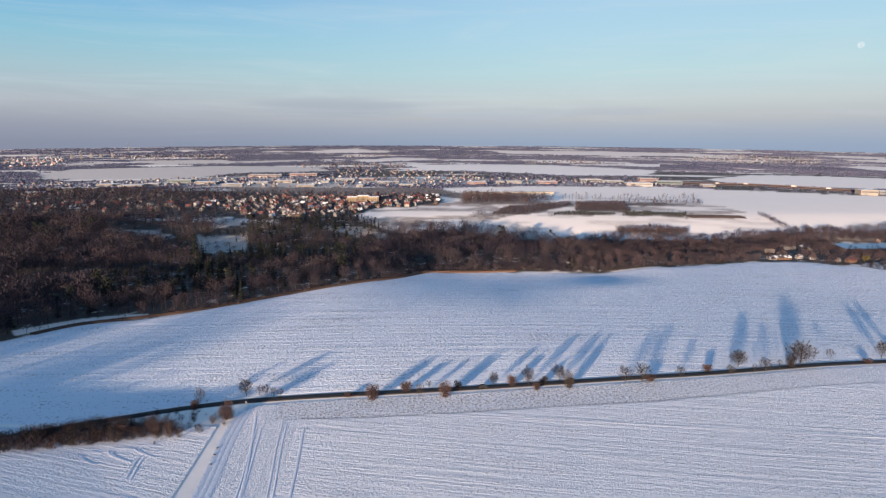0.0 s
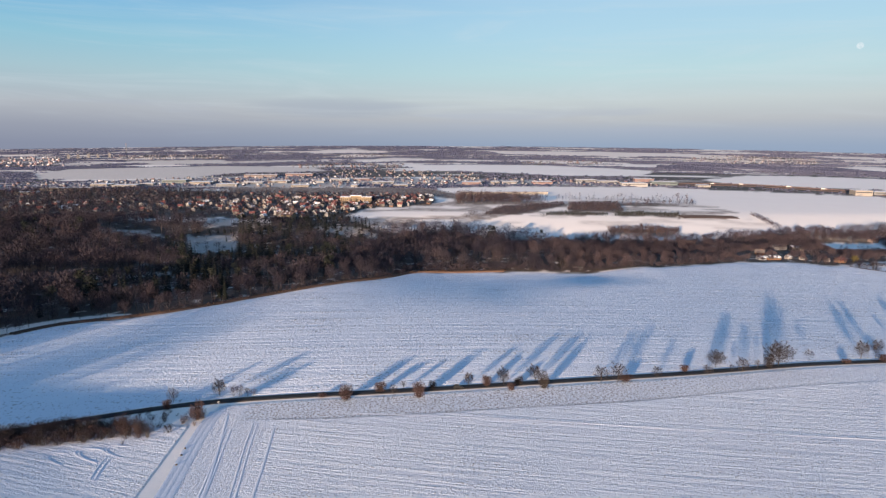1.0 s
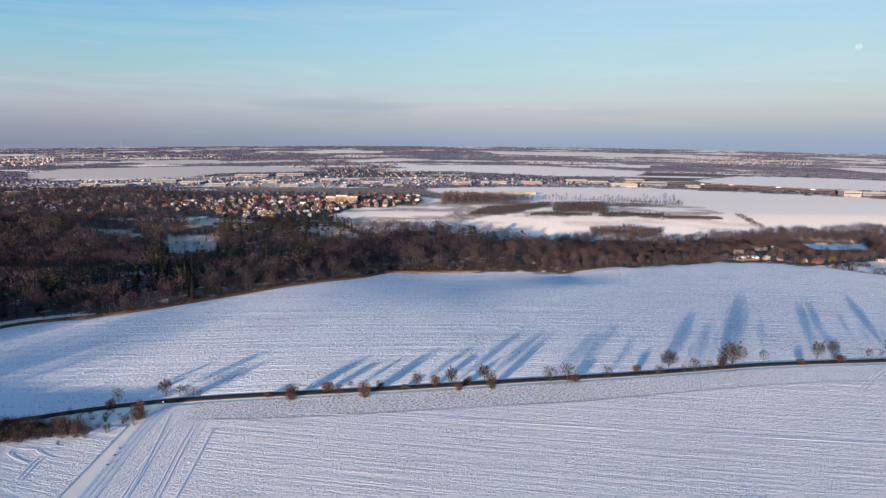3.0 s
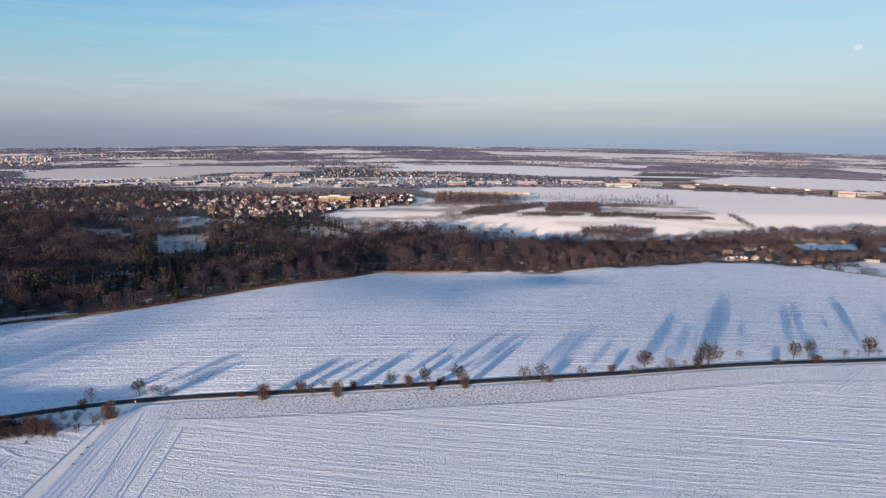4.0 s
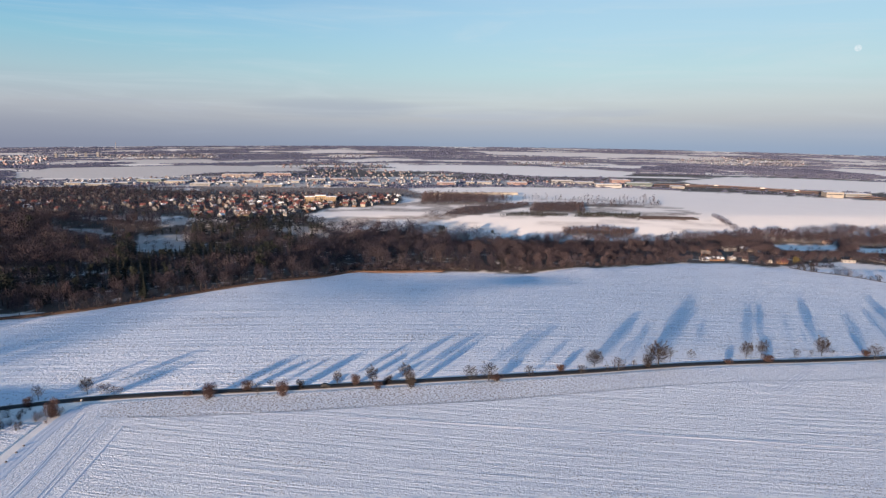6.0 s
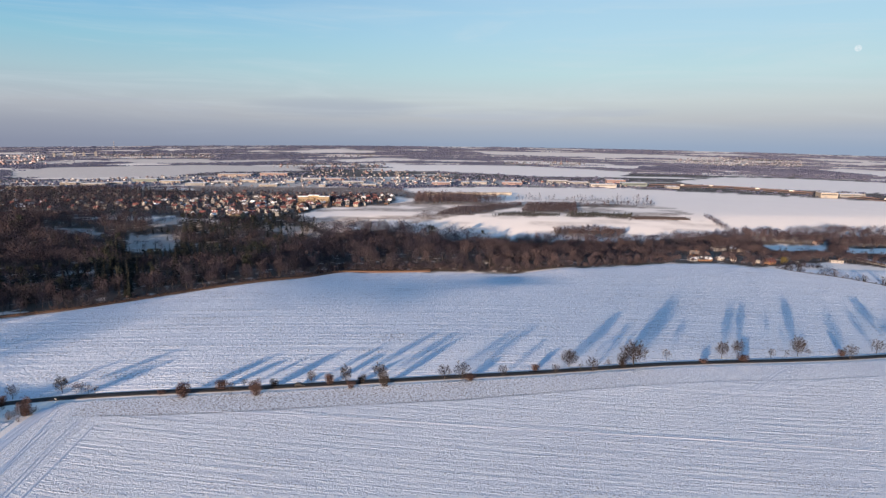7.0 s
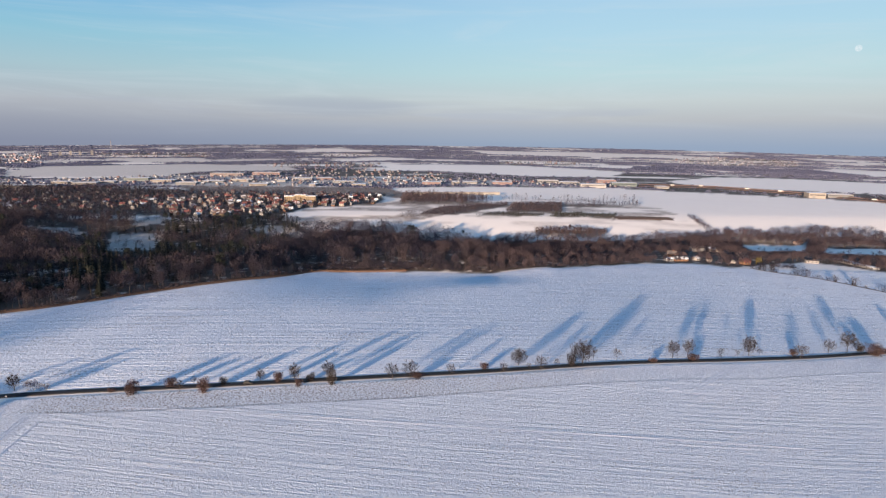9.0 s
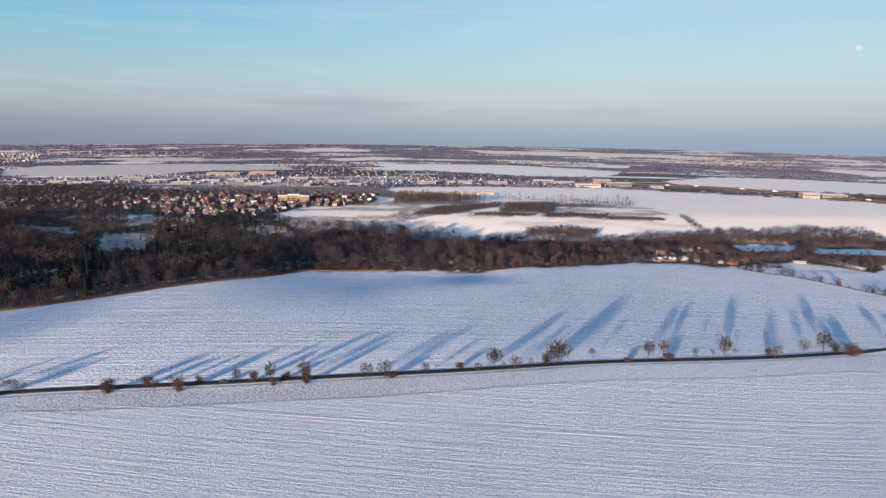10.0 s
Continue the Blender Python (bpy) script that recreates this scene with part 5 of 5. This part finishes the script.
for fl in range(4):
    for i in range(15):
        px0 = -24.3 + i * 3.47
        part("window", pane, flats, at=pose(px0, -7.04 if abs(px0) > 9 else -5.54, 0.9 + fl * 2.8))
tagged(flats, "ochre apartment block of four storeys with a snowy roof", "apartments")
yellow_house = new("house")
yellow_house.matrix_basis = pose(-204, 816, float(ground_z(-204, 816)), 0, 0, -12)
house_parts(yellow_house, 17, 12, 7.5, 32, "yellow", "brown", floors=2)
tagged(yellow_house, "large ochre house with a brown hipped roof at the town's edge", "house")

# ---- the farmstead beyond the field ----
FARM = [(362, 615, 15, 8, 2.4, 27, "brown", "dark", 6, "long low brown farm building with a dark roof"), (349, 613, 8, 7, 2.6, 22, "grey", "dark", 0, "pale grey farm annexe with a dark roof"),
        (425, 601, 8.5, 7, 2.7, 40, "brown", "scarlet", 20, "farm cottage with a bright red roof"), (415, 607, 6, 5, 2.6, 35, "white", "dark", 70, "small white shed with a dark roof"),
        (382, 620, 6, 5, 2.6, 30, "white", "snow", 30, "small white shed with a snowed roof"), (394, 616, 5, 4, 2.8, 34, "white", "brown", -15, "narrow white shed with a brown roof"),
        (372, 634, 9, 7, 3.2, 38, "grey", "brown", 30, "grey farmhouse with a brown roof among bare trees"), (366, 648, 9, 7, 3.2, 38, "brown", "snow", -25, "brown barn with a snowed roof"),
        (418, 702, 17, 8, 4.2, 22, "grey", "snow", 10, "grey hall with a snowed roof in the wood"), (437, 698, 13, 8, 4.0, 25, "cream", "snow", -8, "cream hall with a snowed roof in the wood"),
        (507, 619, 12, 6, 2.8, 8, "white", "snow", -14, "long low white building at the meadow's edge"), (549, 611, 54, 7, 2.4, 9, "grey", "snow", -83, "long low grey shed with a snowed roof beside the meadow"),
        (590, 781, 10, 7, 3.0, 26, "orange", "brown", 5, "salmon house with a brown roof in the wood")]
for x, y, w, d, h, pitch, wall, roof, turn, label in FARM:
    base = new("farm_building")
    base.matrix_basis = pose(x, y, float(ground_z(x, y)), 0, 0, turn)
    house_parts(base, w, d, h, pitch, wall, roof, floors=1, chimney=h < 4.1 and w < 15)
    tagged(base, label, "farm building", "farmstead buildings")

MAT_OSIER = twig_material("yellow_green_osiers", (0.085, 0.070, 0.026), (0.11, 0.09, 0.035))
plant(tree_kind(leafless(95, 10, 0.46, 0.10, 14, 2200, 0.14, 0.10, lean=0.8, thick=0.02, full=0.75), MAT_LIMB, MAT_OSIER, "osier"), "willow_tree", 436, 595, 0.82, 20, "round willow with yellow-green twigs beside the farm cottage", "tree", "")

# ---- the far plain ----
rng = np.random.default_rng(21)


def clump(seed):
    """A far group of tree crowns: slim ragged spindles side by side."""
    r = np.random.default_rng(seed)
    verts, tris = [], []
    for _ in range(4):
        cx, cy, w, top = r.normal(0, 0.5), r.normal(0, 0.5), r.uniform(0.3, 0.5), r.uniform(0.6, 1.15)
        n0 = len(verts)
        verts += [(cx, cy, 0)] + [(cx + w * math.cos(q), cy + w * math.sin(q), top * r.uniform(0.35, 0.65)) for q in (0.3, 2.4, 4.5)] + [(cx, cy, top)]
        for k in range(3):
            a, c = n0 + 1 + k, n0 + 1 + (k + 1) % 3
            tris += [(n0, a, c), (a, n0 + 4, c)]
    return np.array(verts), np.array(tris)


CLUMPS = [clump(s) for s in range(6)]


def far_wood(name, x, y, size, height, mat, label):
    V, T, C, k = [], [], [], 0
    z = ground_z(x, y)
    for i in range(len(x)):
        v, t = CLUMPS[i % 6]
        V.append(v * (size[i], size[i], height[i]) + (x[i], y[i], z[i] - 1.0))
        T.append(t + k)
        C.append(np.full(len(v), rng.uniform(0, 1)))
        k += len(v)
    me = tri_mesh(name, np.concatenate(V), np.concatenate(T), [mat], None, np.concatenate(C))
    tagged(new(name, me), label, "woods", kind="stuff")


# even density as seen from afar: distance drawn from its inverse
m = 80000
fy = 1 / rng.uniform(1 / 4900, 1 / 1250, m)
fy[: m // 2] = rng.uniform(2300, 4950, m // 2)
fx = 58 + rng.uniform(-0.92, 0.92, m) * fy
keep = far_cover(fx, fy) > 0.55
for poly in FAR_SNOW:
    keep &= ~inside(poly, fx, fy)
for poly in [VILLAGE_A, VILLAGE_B, VILLAGE_C, VILLAGE_D, VILLAGE_E, VILLAGE_F, VILLAGE_G]:
    keep &= ~(inside(poly, fx, fy) & (rng.uniform(0, 1, m) < 0.8))
keep &= ~inside(SCRUB, fx, fy) & ~inside(TOWN, fx, fy)
keep &= ~((fx > 620) & (fx < 1500) & (fy > 1100) & (fy < 2050) & (rng.uniform(0, 1, m) < 0.93))
works = (fx > -1150) & (fx < 760) & (fy > 1380) & (fy < 2020)
keep &= ~(works & (rng.uniform(0, 1, m) < 0.68))
fx, fy = fx[keep], fy[keep]
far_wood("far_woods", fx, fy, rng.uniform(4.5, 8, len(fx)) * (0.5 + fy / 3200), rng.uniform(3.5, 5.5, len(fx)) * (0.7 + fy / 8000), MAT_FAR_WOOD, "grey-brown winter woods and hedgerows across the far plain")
# woods above the wide snowfield
DARK_WOOD = [(838, 2283), (961, 2618), (1086, 2512), (1004, 2116)]
EAST_WOOD = [(1004, 2625), (1169, 2760), (1744, 2682), (1833, 2352), (1487, 2322), (1175, 2482)]
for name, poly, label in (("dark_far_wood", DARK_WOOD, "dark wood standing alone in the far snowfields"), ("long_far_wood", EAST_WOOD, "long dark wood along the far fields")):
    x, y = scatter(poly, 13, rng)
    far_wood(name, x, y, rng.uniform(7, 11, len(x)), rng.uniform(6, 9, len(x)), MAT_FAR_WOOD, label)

# towers of the far town
for i, (x, y, h) in enumerate([(-2078, 3319, 25), (-2040, 3346, 23), (-2001, 3378, 25), (-1948, 3379, 23), (-1906, 3423, 25)]):
    base = new("tower_block")
    base.matrix_basis = pose(x, y, float(ground_z(x, y)), 0, 0, 30)
    part("wall", mesh_of("tower_wall", *box(-6.5, -6, -5, 6.5, 6, h), WALLS["white"]), base)
    part("roof", mesh_of("tower_roof", *joined([box(-6.8, -6.3, h, 6.8, 6.3, h + 1.2), box(-3, -2, h + 1.2, 3, 2, h + 4)]), WALLS["grey"]), base)
    for fl in range(0, int(h) - 4, 6):
        part("window_band", mesh_of("tower_glass", *box(-5.8, -6.15, fl + 2, 5.8, -6.0, fl + 4.2), MAT_GLASS), base)
    tagged(base, "far pale tower block above the plain", "tower block", "tower blocks of the far town")
mast = new("chimney_stack")
mast.matrix_basis = pose(-2103, 3982, float(ground_z(-2103, 3982)))
v, t = tube([(0, 0, -3), (0, 0, 35), (0, 0, 66)], [2.4, 2.0, 1.5], 10)
part("shaft", tri_mesh("stack_shaft", v, t, [WALLS["grey"]]), mast)
v, t = tube([(0, 0, 56), (0, 0, 61)], [1.9, 1.8], 10)
part("band", tri_mesh("stack_band", v, t, [WALLS["red"]]), mast)
tagged(mast, "tall pale works chimney in the far haze", "chimney")

# long straw-coloured bank across the far field
wall_line = smooth_line([(43, 1160), (136, 1174), (229, 1187)], 6.0)
ribbon("straw_bank", wall_line, [(-2.0, -1.0), (-1.6, 4.6), (1.2, 4.9), (4.0, -1.0)], plain("stacked_straw", (0.24, 0.225, 0.205), 0.95, 0.3, 0.5, 0.1), "long stack of straw bales standing in the snowfield", "straw stack")
ribbon("ploughed_strip", smooth_line([(366, 884), (380, 888), (420, 895), (466, 897)], 5.0), [(-11, -0.3), (-10.5, 0.35), (-4, 0.45), (4, 0.4), (10.5, 0.35), (11, -0.3)], plain("ploughed_earth", (0.105, 0.066, 0.05), 0.95, 0.35, 0.4, 0.15), "narrow strip of bare ploughed earth", "field")
MAIN_ROAD = [(505, 1450), (642, 1489), (787, 1488), (972, 1360), (1041, 1250), (1170, 1080)]
main_line = smooth_line(MAIN_ROAD, 12.0)
MAT_BANK = plain("bare_embankment", (0.115, 0.080, 0.074), 0.95, 0.35, 0.12)
ribbon("main_road_bank", main_line, [(-10, -1), (-5, 1.6), (9, 2.0), (13, 4.5), (16, 4.5), (24, -1)], MAT_BANK, "bare brown embankment beside the main road", "embankment")
ribbon("main_road", main_line, [(-5.5, 1.4), (-5, 2.2), (8, 2.5), (8.5, 1.6)], MAT_ASPHALT, "dark main road across the plain", "road")


# ---- vehicles ----
def car(paint, name, label, x, y, z, turn):
    base = new(name)
    base.matrix_basis = pose(x, y, z, 0, 0, turn)
    bm = bmesh.new()
    side = [(-2.15, 0.35), (-2.2, 0.75), (-2.05, 0.95), (-1.75, 1.0), (-1.35, 1.45), (0.35, 1.48), (1.05, 1.02), (2.0, 0.88), (2.2, 0.65), (2.15, 0.35)]
    loops = []
    for yy, k in ((-0.88, 0.94), (-0.80, 1.0), (0.80, 1.0), (0.88, 0.94)):
        loops.append([bm.verts.new((px0 * (0.99 if k < 1 else 1), yy * (0.86 if pz > 1.2 else 1), 0.35 + (pz - 0.35) * k)) for px0, pz in side])
    for a, b in zip(loops, loops[1:]):
        for i in range(len(side)):
            bm.faces.new((a[i], a[(i + 1) % len(side)], b[(i + 1) % len(side)], b[i]))
    bm.faces.new(loops[0][::-1])
    bm.faces.new(loops[-1])
    bmesh.ops.recalc_face_normals(bm, faces=bm.faces)
    me = bpy.data.meshes.new("car_body")
    bm.to_mesh(me)
    bm.free()
    me.materials.append(paint)
    body = part("body", me, base)
    part("windscreen", mesh_of("car_glass", [(0.42, -0.64, 1.44), (0.42, 0.64, 1.44), (1.04, 0.74, 1.06), (1.04, -0.74, 1.06)], [(0, 1, 2, 3)], MAT_GLASS), base)
    for s in (-1, 1):
        g = [(-1.25, s * 0.79, 1.04), (0.85, s * 0.82, 1.04), (0.3, s * 0.72, 1.4), (-1.15, s * 0.72, 1.4)]
        part("side_window", mesh_of("car_side_glass", g, [(0, 1, 2, 3)], MAT_GLASS), base)
        part("headlight", mesh_of("car_lamp", *box(2.12, s * 0.62 - 0.16, 0.62, 2.22, s * 0.62 + 0.16, 0.78), MAT_WHITE), base)
        for wx in (-1.35, 1.38):
            v, t = tube([(wx, s * 0.70, 0.32), (wx, s * 0.90, 0.32)], [0.33, 0.33], 14)
            v = np.concatenate([v, [(wx, s * 0.70, 0.32), (wx, s * 0.90, 0.32)]])
            t = np.concatenate([t, [(k, (k + 1) % 14, 28) for k in range(14)], [(14 + k, 14 + (k + 1) % 14, 29) for k in range(14)]])
            wheel = part("wheel", tri_mesh("car_tyre", v, t, [MAT_TYRE]), base)
            v, t = tube([(wx, s * 0.89, 0.32), (wx, s * 0.915, 0.32)], [0.2, 0.19], 10)
            part("rim", tri_mesh("car_rim", v, t, [MAT_STEEL]), wheel)
    return tagged(base, label, "car")


car(MAT_CAR, "car", "dark hatchback driving along the wet country road", 18.1, 244.8, float(ground_z(18.1, 244.8)) + 0.33, 0.5)


car(MAT_WHITE, "car", "pale car parked where the farm meets the meadow", 463, 615, float(ground_z(463, 615)), 25)


def lorry(x, y, z, turn, long=12.0):
    base = new("lorry")
    base.matrix_basis = pose(x, y, z, 0, 0, turn)
    part("box", mesh_of("lorry_box", *box(-long / 2, -1.3, 1.0, long / 2 - 2.8, 1.3, 4.0), MAT_WHITE), base)
    part("cab", mesh_of("lorry_cab", *joined([box(long / 2 - 2.4, -1.2, 0.6, long / 2, 1.2, 2.3), box(long / 2 - 2.4, -1.15, 2.3, long / 2 - 0.5, 1.15, 3.3)]), WALLS["red"]), base)
    for wx in (-long / 2 + 1.5, -long / 2 + 3, long / 2 - 1.2):
        v, t = tube([(wx, -1.25, 0.5), (wx, 1.25, 0.5)], [0.5, 0.5], 10)
        part("axle", tri_mesh("lorry_axle", v, t, [MAT_TYRE]), base)
    return tagged(base, "white box lorry on the main road", "lorry", "lorries on the main road")


for f in (0.12, 0.23, 0.31, 0.44, 0.52, 0.66, 0.74):
    i = int(f * len(main_line))
    (x0, y0), (x1, y1) = main_line[i], main_line[i + 1]
    lorry(float(x0), float(y0), float(ground_z(x0, y0)) + 2.35, math.degrees(math.atan2(y1 - y0, x1 - x0)))


# ---- marks in the snow ----
def berm(name, points, width, height, label, step=2.0, blur=18.0):
    prof = [(-width, -0.05), (-width * 0.5, height * 0.8), (-width * 0.15, height), (width * 0.2, height * 0.25), (width * 0.55, height * 0.7), (width, -0.05)]
    return ribbon(name, smooth_line(points, step, blur), prof, MAT_TRAM if name == "tramline" else MAT_PACKED, label, "snow track", lift=0.05)


berm("wheel_track", [(-40.3, 109.9), (-46.7, 166.1), (-49.8, 188.6), (-54.2, 216.8)], 0.5, 0.02, "deep wheel track pressed into the snow")
berm("wheel_track", [(-54.2, 109.2), (-62.2, 167.6), (-68.6, 195), (-77, 228.6)], 0.5, 0.02, "deep wheel track pressed into the snow")
for shift in (8.4, 18.6):
    for k in (0.0, 1.8):
        berm("wheel_track", [(-64.5 + shift + k, 109.5), (-71.2 + shift * 0.93 + k, 166.5), (-76.4 + shift * 0.9 + k, 195.0), (-80.0 + shift * 0.88 + k, 214.0 + 0.4 * shift)], 0.3, 0.008, "pair of shallow wheel tracks pressed into the snow")
berm("tramline", [(-35.6, 223.8), (-19.2, 221.7), (26.7, 215.9), (82.7, 208.6), (130.8, 203.5), (170.0, 201.2), (207.0, 199.0), (242.3, 196.8), (262.0, 195.9)], 0.32, 0.022, "pale tramline across the snowy field")
TURNS = [[(-103, 174.5), (-106.3, 187.4), (-106.4, 192.3), (-103, 196.9)], [(215.1, 263.5), (210, 259.1), (206.4, 253.6), (207.7, 249.4), (212.8, 246.8)], [(220.3, 248.7), (229.3, 256.9), (242.3, 268.9), (255.5, 280.6)],
         [(207.7, 249.4), (214.0, 245.2), (222.0, 244.4), (229.0, 247.2), (233.0, 252.0)]]
# hooks where the slanting rows of the western field turn below the thicket
for i, (hx0, reach) in enumerate([(-147.0, 0.9), (-138.5, 1.1), (-131.0, 1.3), (-121.5, 1.5), (-113.0, 1.25)]):
    hy0 = 196.0 + 0.27 * (hx0 + 137.0) - 5.5
    TURNS.append([(hx0 + 9.0 * reach, hy0 - 5.2 * reach), (hx0 + 4.0 * reach, hy0 - 2.6 * reach), (hx0 + 0.6, hy0), (hx0 + 0.8, hy0 + 2.2), (hx0 + 3.4, hy0 + 3.4), (hx0 + 7.0 * reach, hy0 + 2.4)])
for turn in TURNS:
    for k in (0.0, 1.9):
        berm("turning_track", [(px0 + k, py0 - 0.4 * k) for px0, py0 in turn], 0.36, 0.018, "curved tractor track where the rows turn", 1.0, 4.0)
for x, y in ((-81.1, 196.0), (-80.2, 191.0), (-79.0, 184.4)):
    bm = bmesh.new()
    bmesh.ops.create_icosphere(bm, subdivisions=2, radius=0.42)
    for v in bm.verts:
        v.co *= 1 + 0.35 * noise.noise(v.co * 3 + Vector((x, y, 0)))
        v.co.z *= 0.6
    me = bpy.data.meshes.new("clod")
    bm.to_mesh(me)
    bm.free()
    me.materials.append(MAT_VERGE)
    clod = new("earth_clod", me)
    clod.matrix_basis = pose(x, y, float(ground_z(x, y)) + 0.2)
    tagged(clod, "dark lump of earth lying on the snowy lane", "earth clod", "clods on the lane")
ribbon("field_lane", smooth_line([(-68.4, 109.1), (-74.2, 167), (-78.8, 196), (-81.7, 217.6), (-81.2, 234.1)], 2.0), [(-3.0, -0.3), (-2.9, 0.03), (-2.3, 0.05), (-1.5, 0.04), (-1.2, 0.02), (-0.7, 0.02), (-0.4, 0.05), (0.4, 0.05), (0.7, 0.02), (1.2, 0.02), (1.5, 0.04), (2.3, 0.05), (2.9, 0.03), (3.0, -0.3)], MAT_PACKED, "smooth snowy lane leading off the road", "lane")
post = new("marker_post")
post.matrix_basis = pose(-83.3, 234.1, float(ground_z(-83.3, 234.1)))
v, t = tube([(0, 0, -0.2), (0, 0, 1.1)], [0.08, 0.07], 6)
part("shaft", tri_mesh("post_shaft", v, t, [MAT_STEEL]), post)
part("plate", mesh_of("post_plate", *box(-0.35, -0.05, 0.8, 0.35, 0.05, 1.5), MAT_WHITE), post)
tagged(post, "small white marker plate on a post at the lane's mouth", "marker post")
